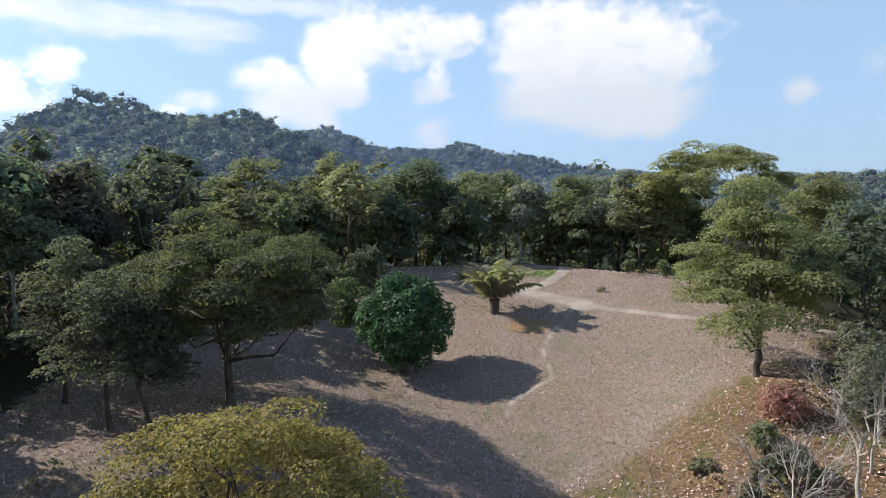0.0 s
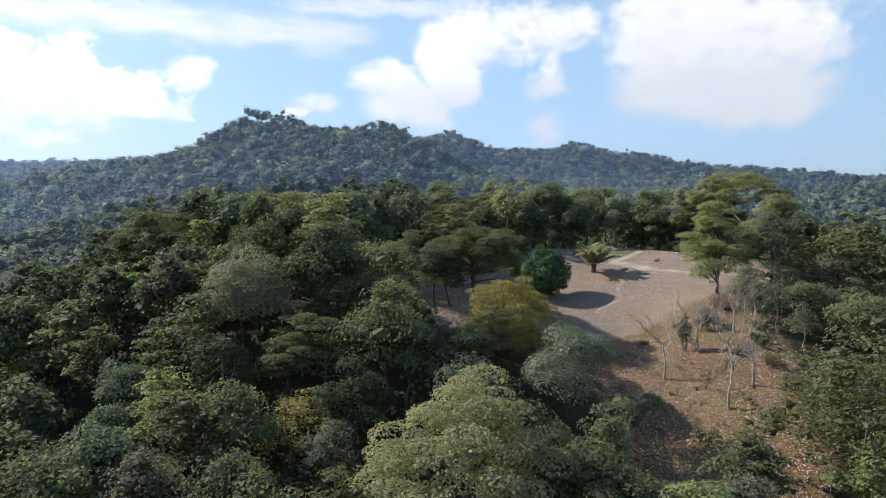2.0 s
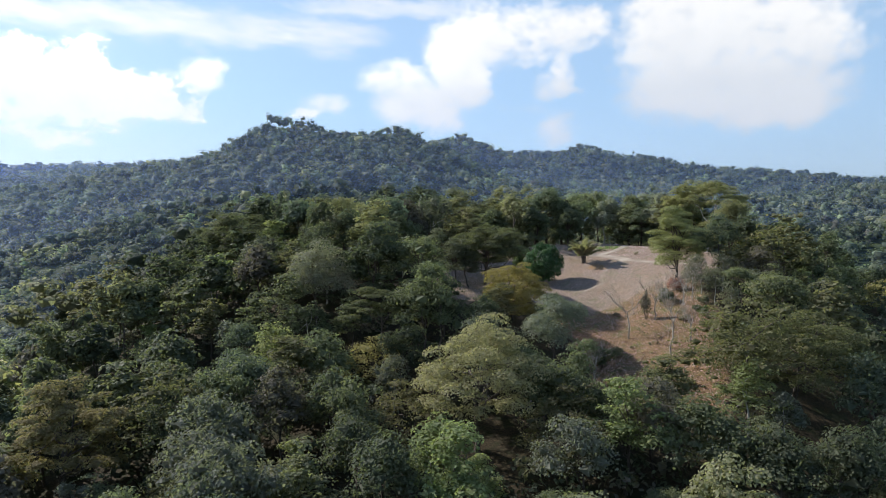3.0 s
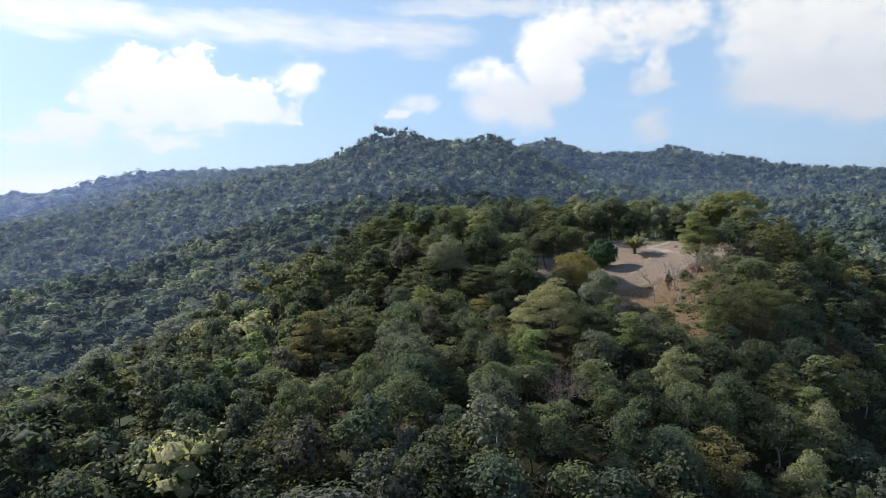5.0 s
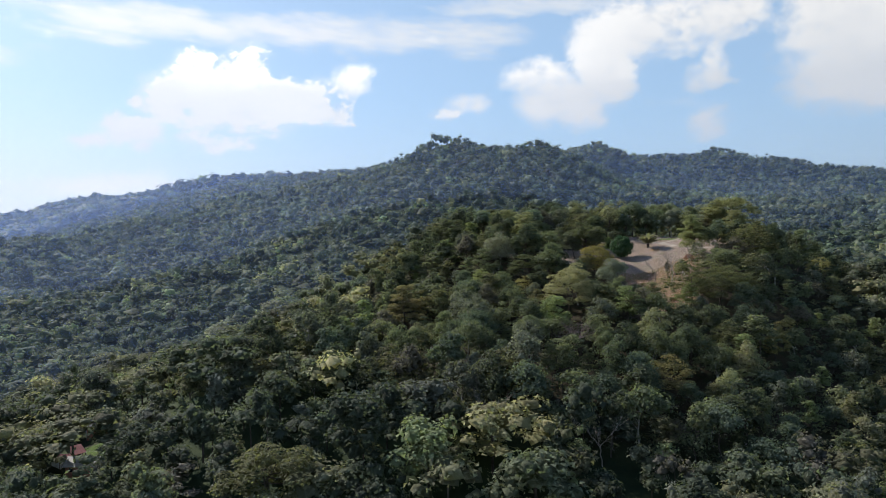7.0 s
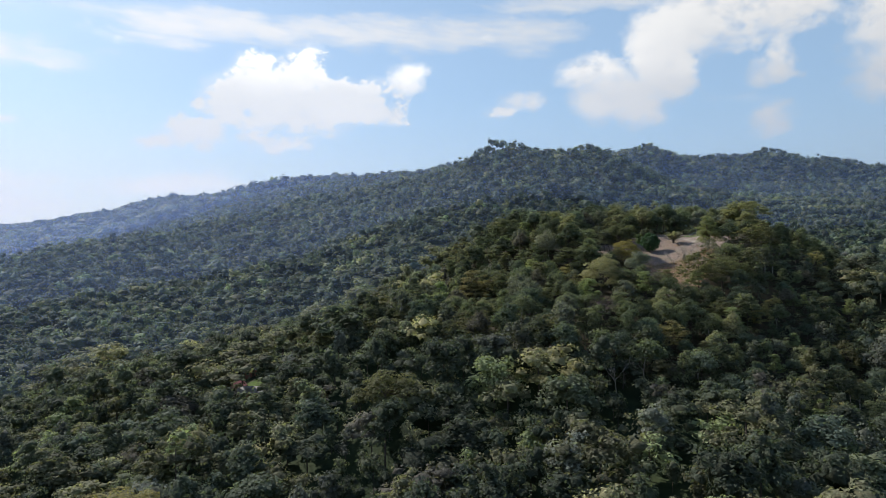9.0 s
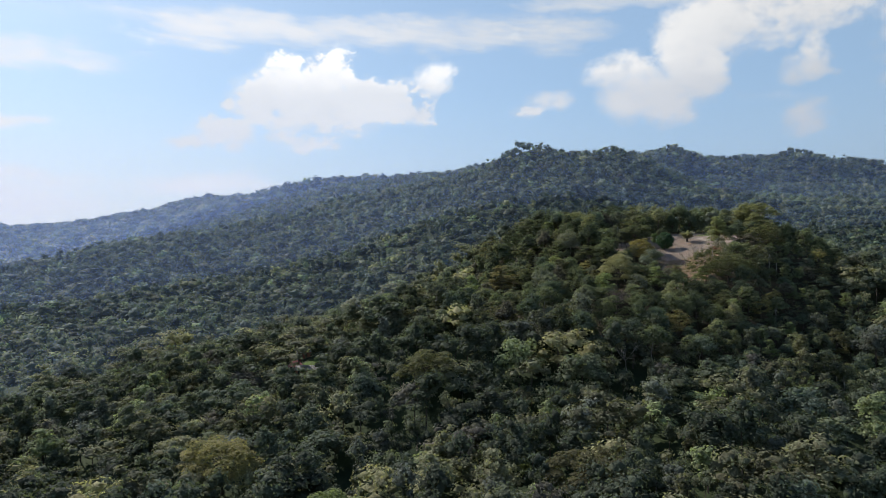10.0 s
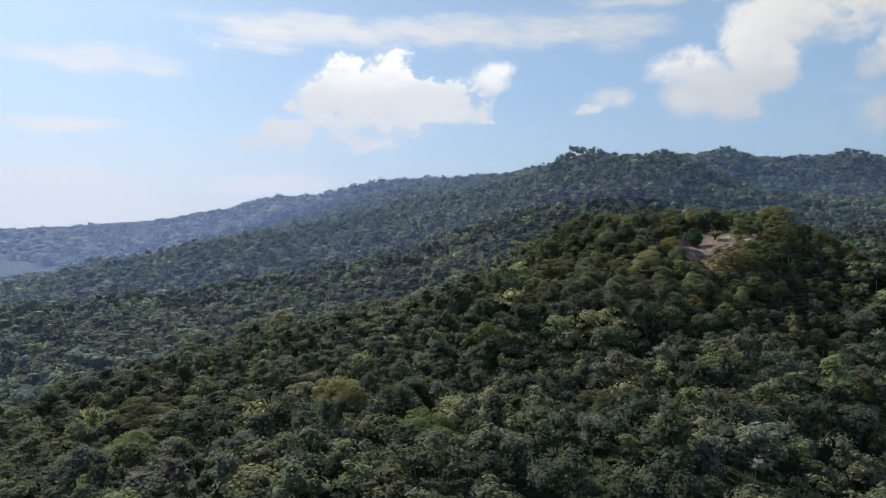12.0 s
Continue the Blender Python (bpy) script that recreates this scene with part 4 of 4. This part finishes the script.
NEAR = (-92, 86, -78, 131)


def grow_near():
    rng = rng_of(101)
    stock = {}
    for k in MIX:
        s = SPECIES[k]
        for v in range(6):
            tint = np.array(s["tints"][v % 3]) * rng.uniform(0.85, 1.15)
            h, r = s["h"] * rng.uniform(0.85, 1.15), s["r"] * rng.uniform(0.85, 1.15)
            for fine in (False, True):
                many, leaf = (3100, 0.49) if fine else (1150, 0.84)
                stock[k, v, fine] = tree_shape(s["shape"], 200 + 10 * MIX.index(k) + v, h, r, int(many * (1.4 if k == "umbrella" else 1.0)), s["leaf"] * leaf, tint, 0.2, s["mat"], PALE_BARK if v == 4 else BARK,
                                               forks=7 if fine else 5, sides=4, up=0.6 if k in ("layered", "umbrella") else 0.4, dense=0.48 if fine else 0.56, jitter=0.5 if fine else 0.4)
    first = {}
    x, y = scatter(*NEAR, 8.3, rng)
    order = rng.permutation(len(x))
    for i in order:
        k = MIX[int(rng.choice(5, p=(0.31, 0.22, 0.26, 0.14, 0.07)))]
        v = int(rng.integers(6))
        turn, size = rng.uniform(0, 6.283), rng.uniform(0.7, 1.35) * (0.72 if x[i] > 48 else 1.12 if y[i] > 96 or (x[i] < -30 and y[i] > 62) else 1.0)
        room = 9.0 - 0.40 * math.hypot(x[i], y[i]) - ground_at(x[i], y[i])      # height cap on the bank: crowns stay under the camera's first view
        if 2 < y[i] < 36 and abs(x[i]) < 0.66 * y[i] + 8:
            if room < 4.5:
                continue
            size = min(size, room / (SPECIES[k]["h"] * 1.1))
        key = k, v, bool(-62 < y[i] < 62 and abs(x[i] + 4) < 50)
        if key not in first:
            s = SPECIES[k]
            t, c = stock[key]
            first[key] = plant(s["name"], [("trunk", t), ("crown", c)], x[i], y[i], turn, size, s["label"], "tree", "forest trees on the spur")
        else:
            again(first[key], x[i], y[i], turn, size)


grow_near()


def sprays(centres, normals, size, rng):
    """One small three-cornered leaf spray at each centre."""
    n = len(centres)
    u = np.cross(normals, rng.normal(size=(n, 3)))
    u /= np.linalg.norm(u, axis=1)[:, None] + 1e-9
    w = np.cross(normals, u)
    s = (size * rng.uniform(0.65, 1.35, n))[:, None]
    k = rng.uniform(0.35, 0.7, (n, 3))
    v = np.stack([centres - u * s * 0.5 - w * s * k[:, :1], centres - u * s * 0.5 + w * s * k[:, 1:2], centres + u * s * (k[:, 2:] + 0.25)], 1)
    return v.reshape(-1, 3)


def far_templates(n, leaf, seeds, trunk_sides, lumps, shrink):
    """Small trees for the joined woods: corners, triangles and shares of the tint, and the trunk."""
    out = []
    for k in MIX:
        s = SPECIES[k]
        for v in range(seeds):
            rng = rng_of(700 + 20 * MIX.index(k) + v)
            h, r = s["h"] * rng.uniform(0.85, 1.15), s["r"] * rng.uniform(1.0, 1.25)
            flat = 0.55 if s["shape"] in ("dome", "layered") else 0.85
            lobes = crown_lobes(s["shape"], rng, h, r)
            lobes = [lobes[o] for o in rng.permutation(len(lobes))[:lumps]]
            grow = 1.05 * math.sqrt(22 / lumps) * (1.4 if s["shape"] == "dome" else 1.0)
            lobes = [(a, b, c, rx * grow, ry * grow, max(rz, 0.62 * rx) * grow) for a, b, c, rx, ry, rz in lobes]
            lobes.append((0, 0, h * 0.66, r * 0.5, r * 0.5, r * 0.42 * flat))
            c, nrm = on_lobes(lobes, n, rng, low=-0.1, fill=0.06, up=0.3, jitter=0.38)
            spray = sprays(c, nrm, leaf, rng)
            corners, faces, share = [spray], [np.arange(len(spray)).reshape(-1, 3)], [np.ones(len(spray))]
            at = len(spray)
            for lobe in lobes:
                cv, ct = clump(lobe, rng, shrink, False)
                corners.append(cv)
                faces.append(ct + at)
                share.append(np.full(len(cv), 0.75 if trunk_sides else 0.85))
                at += len(cv)
            if trunk_sides:
                tv, tq = tube([(0, 0, -1), (0.1, 0, h * 0.4), (0, 0.1, h * 0.8)], [0.22, 0.17, 0.08], trunk_sides)
            else:
                tv, tq = np.zeros((0, 3)), np.zeros((0, 4), int)
            out.append((k, np.concatenate(corners), np.concatenate(faces), np.concatenate(share), tv, tq))
    return out


def woods(name, zone, tiers, seeds, trunk_sides, seed, label, where=None, sink=0.2, tone=(1.0, 1.0, 1.0)):
    """A stretch of forest as one joined mesh of leaf, and one of trunks; the tiers run from the great trees to the small."""
    rng = rng_of(seed)
    leafs, tris, tints, stems, stem_quads = [], [], [], [], []
    at = stem_at = 0
    great = np.zeros((0, 3))
    for step, chance, n, leaf, lumps, shrink, lo, hi in tiers:
        x, y = scatter(*zone, step, rng)
        ok = rng.random(len(x)) < chance
        if where is not None:
            ok &= where(x, y)
        for gx, gy, gr in great:
            ok &= (x - gx) ** 2 + (y - gy) ** 2 > gr * gr
        x, y = x[ok], y[ok]
        z = ground(x, y)
        stock = far_templates(n, leaf, seeds, trunk_sides, lumps, shrink)
        patch = ripple(x, y, 90)
        kinds = rng.choice(5, len(x), p=(0.32, 0.22, 0.23, 0.17, 0.06))
        pick = kinds * seeds + rng.integers(0, seeds, len(x))
        taken = []
        for i in range(len(x)):
            k, cv, ct, share, tv, tq = stock[pick[i]]
            a, s = rng.uniform(0, 6.283), lo + (hi - lo) * rng.random() ** 1.5
            ca, sa = math.cos(a) * s, math.sin(a) * s
            m = np.array([[ca, sa, 0], [-sa, ca, 0], [0, 0, s ** 0.65 * rng.uniform(0.8, 1.2)]])
            here = np.array([x[i], y[i], z[i] - sink])
            leafs.append(cv @ m + here)
            tris.append(ct + at)
            at += len(cv)
            t = np.array(SPECIES[k]["tints"][int(rng.choice(3, p=(0.52, 0.36, 0.12)))])
            odd = rng.random()
            if odd < 0.06:
                t = np.array((LIME, BROWN, YELLOW, OLIVE)[int(odd / 0.015)])
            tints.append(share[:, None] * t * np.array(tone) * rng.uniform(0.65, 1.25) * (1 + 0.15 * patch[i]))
            taken.append((x[i], y[i], SPECIES[k]["r"] * s * 0.62))
            if trunk_sides:
                stems.append(tv @ m + here)
                stem_quads.append(tq + stem_at)
                stem_at += len(tv)
        great = np.concatenate([great, np.array(taken)]) if len(taken) < 900 else great
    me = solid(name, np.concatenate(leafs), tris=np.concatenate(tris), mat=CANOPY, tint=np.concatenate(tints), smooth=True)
    ob = tagged(new(name, me), label, "forest", kind="stuff")
    if trunk_sides:
        part("trunks", solid("trunks", np.concatenate(stems), np.concatenate(stem_quads), mat=BARK), ob)
    return ob


def outside(x, y, box, pad=0):
    return ~((x > box[0] - pad) & (x < box[1] + pad) & (y > box[2] - pad) & (y < box[3] + pad))


MID = (-225, 135, -330, 150)
woods("woodland", MID, [(21, 0.6, 1000, 0.44, 24, 0.72, 1.35, 2.0), (8.7, 1.0, 380, 0.52, 13, 0.7, 0.6, 1.4)], 4, 3, 301, "dense mixed green forest covering the valley slopes", lambda x, y: outside(x, y, NEAR))
BROADER = (-2150, 640, -470, 1330)


def seen_from_path(x, y):
    """True for ground in sight of three points on the camera's path; hidden ground is thinned or left bare."""
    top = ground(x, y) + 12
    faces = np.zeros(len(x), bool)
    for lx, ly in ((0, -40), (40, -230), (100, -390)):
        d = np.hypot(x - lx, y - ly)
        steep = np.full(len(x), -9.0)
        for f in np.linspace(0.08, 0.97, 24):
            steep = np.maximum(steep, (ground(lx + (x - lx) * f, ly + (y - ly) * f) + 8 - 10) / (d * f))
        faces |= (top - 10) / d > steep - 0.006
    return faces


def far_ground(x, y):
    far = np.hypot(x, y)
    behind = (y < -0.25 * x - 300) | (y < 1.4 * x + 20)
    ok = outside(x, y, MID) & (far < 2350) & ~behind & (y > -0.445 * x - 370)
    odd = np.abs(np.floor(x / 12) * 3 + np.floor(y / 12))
    ok[ok] &= seen_from_path(x[ok], y[ok]) | (odd[ok] % 9 == 0)
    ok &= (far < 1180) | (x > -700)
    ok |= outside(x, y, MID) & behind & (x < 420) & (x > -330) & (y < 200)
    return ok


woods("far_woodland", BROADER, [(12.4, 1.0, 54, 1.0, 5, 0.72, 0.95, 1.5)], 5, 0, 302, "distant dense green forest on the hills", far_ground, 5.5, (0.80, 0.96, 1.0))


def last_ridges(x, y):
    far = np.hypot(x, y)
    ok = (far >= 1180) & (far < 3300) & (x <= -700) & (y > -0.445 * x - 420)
    ok[ok] &= seen_from_path(x[ok], y[ok])
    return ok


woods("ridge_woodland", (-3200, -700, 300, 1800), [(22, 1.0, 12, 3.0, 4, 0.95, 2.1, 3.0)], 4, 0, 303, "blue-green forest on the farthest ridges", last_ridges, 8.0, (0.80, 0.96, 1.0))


def undergrowth():
    """Low bushes and saplings that close the forest floor between the trees."""
    rng = rng_of(401)
    x, y = scatter(*NEAR, 4.6, rng)
    z = ground(x, y)
    stock = []
    for v in range(8):
        r, h = rng.uniform(1.6, 2.8), rng.uniform(2.2, 4.5)
        lobes = [(r * 0.6 * math.cos(a), r * 0.6 * math.sin(a), h * rng.uniform(0.4, 0.75), r * 0.5, r * 0.5, h * 0.3) for a in rng.uniform(0, 6.283, 6)]
        c, nrm = on_lobes(lobes, 44, rng, low=-0.2)
        stock.append(cards(c, nrm, 0.48, rng))
    leafs, tints = [], []
    for i in range(len(x)):
        cv, cq = stock[rng.integers(8)]
        a, s = rng.uniform(0, 6.283), rng.uniform(0.7, 1.4)
        if 2 < y[i] < 36 and abs(x[i]) < 0.66 * y[i] + 8:
            s *= 0.7
        if y[i] > 104:
            s *= 1.7
        m = np.array([[math.cos(a), math.sin(a), 0], [-math.sin(a), math.cos(a), 0], [0, 0, 1]]) * s
        leafs.append(cv @ m + np.array([x[i], y[i], z[i] - 0.1]))
        tints.append(np.tile(np.array((DARK, MIDGREEN, OLIVE, BROWN)[int(rng.choice(4, p=(0.5, 0.25, 0.15, 0.1)))]) * rng.uniform(0.7, 1.1), (len(cv), 1)))
    v = np.concatenate(leafs)
    me = solid("undergrowth", v, np.arange(len(v)).reshape(-1, 4), mat=CANOPY, tint=np.concatenate(tints))
    tagged(new("undergrowth", me), "dense dark green bushes covering the forest floor", "undergrowth", kind="stuff")


undergrowth()

# ---------------------------------------------------------------- small things in the clearing
def dry_grass():
    """Dry stubble, tufts and a few green weeds over the field."""
    rng = rng_of(501)
    n = 64000
    x, y = rng.uniform(-32, 43, n), rng.uniform(-2, 117, n)
    ok = inside(x, y, OPEN)
    for line, half in TRACKS:
        ok &= to_line(x, y, line) > half * 1.5
    x, y = x[ok], y[ok]
    n = len(x)
    z = ground(x, y)
    weed = (ripple(x, y, 13) > 0.45) & (rng.random(n) < 0.6)
    p = np.stack([x, y, z - 0.03], 1)
    verts = []
    for k in range(3):
        a = rng.uniform(0, 6.283, n)
        h = rng.uniform(0.05, 0.22, n) * np.where(weed, 1.2, 1.0)
        lean = rng.uniform(0.3, 1.5, n) * h
        w = rng.uniform(0.025, 0.07, n)
        side = np.stack([-np.sin(a), np.cos(a), 0 * a], 1) * w[:, None]
        tip = p + np.stack([np.cos(a) * lean, np.sin(a) * lean, h], 1)
        verts.append(np.stack([p - side, p + side, tip], 1))
    v = np.concatenate(verts).reshape(-1, 3)
    straw = np.array((0.66, 0.77, 0.66)) * np.array([(0.34, 0.28, 0.21), (0.42, 0.36, 0.28), (0.22, 0.17, 0.12), (0.30, 0.22, 0.13)])[rng.integers(0, 4, n)]
    tint = np.where(weed[:, None], np.array((0.13, 0.15, 0.04)), straw)
    me = solid("dry_grass", v, tris=np.arange(len(v)).reshape(-1, 3), mat=DRY, tint=np.tile(np.repeat(tint, 3, axis=0), (3, 1)))
    tagged(new("dry_grass", me), "dry straw-coloured grass and stubble over the field", "grass", kind="stuff")


def leaf_litter():
    """Dry fallen leaves and maize husks on the lower slope."""
    rng = rng_of(502)
    n = 24000
    x, y = rng.uniform(2, 34, n), rng.uniform(-2, 60, n)
    ok = inside(x, y, OPEN) & ((55 - y) / 12 + (x - 12) / 20 > rng.uniform(0.3, 1.1, n))
    x, y = x[ok], y[ok]
    n = len(x)
    c = np.stack([x, y, ground(x, y) + 0.05], 1)
    nrm = np.array([0, 0, 1.0]) + rng.normal(0, 0.45, (n, 3))
    nrm /= np.linalg.norm(nrm, axis=1)[:, None]
    v, q = cards(c, nrm, 0.11, rng, 2.6)
    tint = 0.6 * np.array([(0.46, 0.33, 0.17), (0.30, 0.18, 0.08), (0.52, 0.42, 0.27), (0.20, 0.12, 0.06)])[rng.integers(0, 4, n)]
    me = solid("leaf_litter", v, q, mat=DRY, tint=np.repeat(tint, 4, axis=0))
    tagged(new("leaf_litter", me), "dry tan leaves and husks lying on the slope", "leaf litter", kind="stuff")


def weeds():
    """Knee-high green weeds along the edges of the field."""
    rng = rng_of(503)
    x, y = rng.uniform(-32, 46, 2600), rng.uniform(-4, 117, 2600)
    rim = to_line(x, y, OPEN + OPEN[:1])
    low = inside(x, y, OPEN) & (y < 46) & (rng.random(2600) < 0.3)
    ok = ((rim < 2.5) & (rng.random(2600) < 0.8)) | low
    x, y = x[ok], y[ok]
    z = ground(x, y)
    vs, ts = [], []
    for i in range(len(x)):
        r = rng.uniform(0.35, 0.9)
        c, nrm = on_lobes([(0, 0, r * 0.5, r, r, r * 0.8)], 22, rng, low=-0.2)
        v, _ = cards(c, nrm, 0.2, rng)
        vs.append(v + np.array([x[i], y[i], z[i]]))
        ts.append(np.tile(np.array(((0.06, 0.09, 0.02), (0.10, 0.12, 0.03), (0.16, 0.13, 0.05), (0.05, 0.08, 0.03))[rng.integers(4)]), (len(v), 1)))
    v = np.concatenate(vs)
    me = solid("weeds", v, np.arange(len(v)).reshape(-1, 4), mat=LEAF, tint=np.concatenate(ts))
    tagged(new("weeds", me), "low green and yellowing weeds round the field", "weeds", kind="stuff")


dry_grass()
leaf_litter()
weeds()
for sd, x, y, r, h, tint in ((531, 27.5, 30, 1.9, 1.8, (0.055, 0.085, 0.02)), (532, 24, 34, 1.3, 1.2, (0.08, 0.10, 0.03)), (533, 16, 14, 2.0, 2.4, (0.045, 0.075, 0.022)), (534, 21, 10, 1.6, 1.5, (0.07, 0.095, 0.025)),
                             (535, 28.5, 24, 2.0, 2.2, (0.06, 0.095, 0.025)), (536, 10.5, 24, 1.6, 2.0, (0.06, 0.09, 0.03)), (537, 29, 41, 1.6, 1.6, (0.065, 0.10, 0.03)), (538, 18, 47, 1.0, 0.9, (0.09, 0.11, 0.03)), (539, 12, 44, 0.8, 0.7, (0.09, 0.10, 0.04))):
    b = bush_shape(sd, r, h, 520, 0.2, tint)
    plant("shrub", [("stems", b[0]), ("foliage", b[1])], x, y, 0, 1.0, "low green shrub on the dry leaf-covered slope", "shrub")


def brush_pile(seed, x, y, r, n, label):
    """A heap of cut branches, each one lying on the ground or on the others."""
    rng = rng_of(seed)
    ob = new("brush_pile")
    z0 = ground_at(x, y)
    for k in range(n):
        a, q = rng.uniform(0, 6.283), rng.uniform(0, r)
        px, py = q * math.cos(a), q * math.sin(a)
        b = rng.uniform(0, 6.283)
        L = rng.uniform(1.4, 3.6)
        s = np.array([px, py, ground_at(x + px, y + py) - z0 + 0.03])
        ex, ey = px + L * math.cos(b), py + L * math.sin(b)
        e = np.array([ex, ey, ground_at(x + ex, y + ey) - z0 + rng.uniform(0.1, 0.9)])
        line = bend(s, e, rng, 0.15, 5)
        out = [tube(line, rng.uniform(0.035, 0.07) * np.linspace(1, 0.35, 5), 5)]
        for _ in range(3):
            p = line[rng.integers(1, 4)]
            w = (e - s) / L + rng.normal(0, 0.6, 3) + np.array([0, 0, 0.3])
            out.append(tube(bend(p, p + w * L * 0.32, rng, 0.2, 4), 0.025 * np.linspace(1, 0.3, 4), 3))
        part("branch", solid("branch", *joined(out), mat=DEAD, smooth=True), ob)
    ob.matrix_basis = Matrix.Translation((x, y, z0))
    tagged(ob, label, "brush pile", "cut branches in the clearing")


brush_pile(511, -9.5, 57, 3.2, 16, "heap of dry cut branches beside the trees")
brush_pile(512, -5.5, 49, 3.0, 14, "tangle of bare grey branches in the shade")
brush_pile(513, -14, 46, 2.6, 10, "scattered dead branches on bare ground")
brush_pile(514, 20, 30, 2.2, 8, "few fallen branches on the leaf-covered slope")
brush_pile(515, 26, 15, 2.4, 8, "few dry fallen branches below the dead trees")
brush_pile(516, 29, 99, 1.6, 5, "dry fallen branch at the forest edge")

# palms among the forest
for sd, x, y, stem, L, turn in ((521, 41, -42, 6.5, 5.0, 0.3), (522, 55, 40, 6.0, 3.6, 1.0), (523, -17, -95, 7.0, 4.4, 2.0), (524, 54, 73, 8.5, 3.4, 0.0), (525, 64, -60, 7.0, 4.6, 4.0), (526, -84, -30, 8.0, 4.2, 5.0), (527, 48, 29, 5.5, 3.2, 1.4)):
    stand("palm_tree", palm_shape(sd, stem, 16, L, 13, (0.075, 0.115, 0.026), PALE_BARK if sd == 522 else BARK, 0.2, (0.2, 1.4), (0.5, 1.1)), x, y, 2, "slender feather palm among the forest trees", turn, category="palm")

# ---------------------------------------------------------------- houses in the valley
WALL = plain("painted_wall", (0.30, 0.13, 0.08), (0.38, 0.17, 0.10), 1.5)
PALE_WALL = plain("pale_board", (0.55, 0.52, 0.47), (0.68, 0.65, 0.6), 1.5)
ROOF = plain("sheet_roof", (0.20, 0.18, 0.16), (0.34, 0.31, 0.28), 0.8, 0.6, 0.1)
RED_ROOF = plain("red_sheet_roof", (0.26, 0.07, 0.06), (0.36, 0.12, 0.09), 0.8, 0.5, 0.1)
WOOD = plain("house_wood", (0.08, 0.05, 0.03), (0.16, 0.10, 0.06), 3.0)
PANE = plain("window_pane", (0.02, 0.025, 0.03), (0.04, 0.045, 0.05), 2.0, 0.12)


def block(x0, x1, y0, y1, z0, z1, bevel=0.02):
    bm = bmesh.new()
    bmesh.ops.create_cube(bm, size=1.0)
    for v in bm.verts:
        v.co = Vector(((x0 + x1) / 2 + v.co.x * (x1 - x0), (y0 + y1) / 2 + v.co.y * (y1 - y0), (z0 + z1) / 2 + v.co.z * (z1 - z0)))
    if bevel:
        bmesh.ops.bevel(bm, geom=bm.edges[:], offset=bevel, segments=1, affect="EDGES")
    return bm


def from_bm(name, bm, mat, parent):
    me = bpy.data.meshes.new(name)
    bm.to_mesh(me)
    bm.free()
    me.materials.append(mat)
    return part(name, me, parent)


def house(x, y, turn, w, d, h, wall, roof, label):
    """A small house with four walls, a pitched sheet roof, a porch with posts, a door and windows."""
    ob = new("house")
    t = 0.15
    for x0, x1, y0, y1 in ((-w / 2, w / 2, -d / 2, -d / 2 + t), (-w / 2, w / 2, d / 2 - t, d / 2)):
        from_bm("wall", block(x0, x1, y0, y1, -0.8, h), wall, ob)
    for x0 in (-w / 2, w / 2 - t):
        bm = bmesh.new()
        ring = [(-d / 2 + t, -0.8), (d / 2 - t, -0.8), (d / 2 - t, h), (0, h + d * 0.26), (-d / 2 + t, h)]
        a = [bm.verts.new((x0, py, pz)) for py, pz in ring]
        b = [bm.verts.new((x0 + t, py, pz)) for py, pz in ring]
        bm.faces.new(a[::-1])
        bm.faces.new(b)
        for i in range(5):
            bm.faces.new((a[i], a[(i + 1) % 5], b[(i + 1) % 5], b[i]))
        from_bm("gable_wall", bm, PALE_WALL, ob)
    for sg in (-1, 1):
        bm = bmesh.new()
        o, n = 0.7, 24
        over = d / 2 + 0.8
        vs = []
        for i in range(n + 1):
            px = -w / 2 - o + (w + 2 * o) * i / n
            dz = 0.03 * (i % 2)
            top, low = h + d * 0.26 + 0.12 + dz, h + d * 0.26 + 0.12 - over * 0.52 + dz
            vs.append([bm.verts.new((px, 0, top)), bm.verts.new((px, sg * over, low)), bm.verts.new((px, sg * over, low - 0.05)), bm.verts.new((px, 0, top - 0.05))])
        for i in range(n):
            for k in range(4):
                bm.faces.new((vs[i][k], vs[i + 1][k], vs[i + 1][(k + 1) % 4], vs[i][(k + 1) % 4]))
        bmesh.ops.recalc_face_normals(bm, faces=bm.faces[:])
        from_bm("roof_slope", bm, roof, ob)
    for px in (-w / 2 - 0.4, 0, w / 2 + 0.4):
        from_bm("post", block(px - 0.07, px + 0.07, -d / 2 - 0.72, -d / 2 - 0.58, -0.8, h - 0.25), WOOD, ob)
    door = from_bm("door", block(-0.45, 0.45, -d / 2 - 0.04, -d / 2 - 0.003, 0.0, 2.05), WOOD, ob)
    for px in (-w * 0.32, w * 0.32):
        win = from_bm("window", block(px - 0.5, px + 0.5, -d / 2 - 0.05, -d / 2 - 0.003, 0.9, 2.0), WOOD, ob)
        from_bm("pane", block(px - 0.42, px + 0.42, -d / 2 - 0.056, -d / 2 - 0.052, 0.98, 1.92, 0), PANE, win)
    ob.matrix_basis = Matrix.LocRotScale((x, y, ground_at(x, y)), Euler((0, 0, turn)), None)
    return tagged(ob, label, "house", "houses in the valley forest")


house(-132, -93, 0.9, 7.0, 5.5, 3.0, WALL, ROOF, "small red-brown house with a grey roof among trees")
house(-114.5, -112.5, 0.35, 8.5, 5.0, 2.7, WALL, ROOF, "long low house with a pale sheet roof among trees")
house(-127, -108, 1.3, 6.0, 5.0, 2.5, PALE_WALL, RED_ROOF, "small house with a red roof beside a lawn")
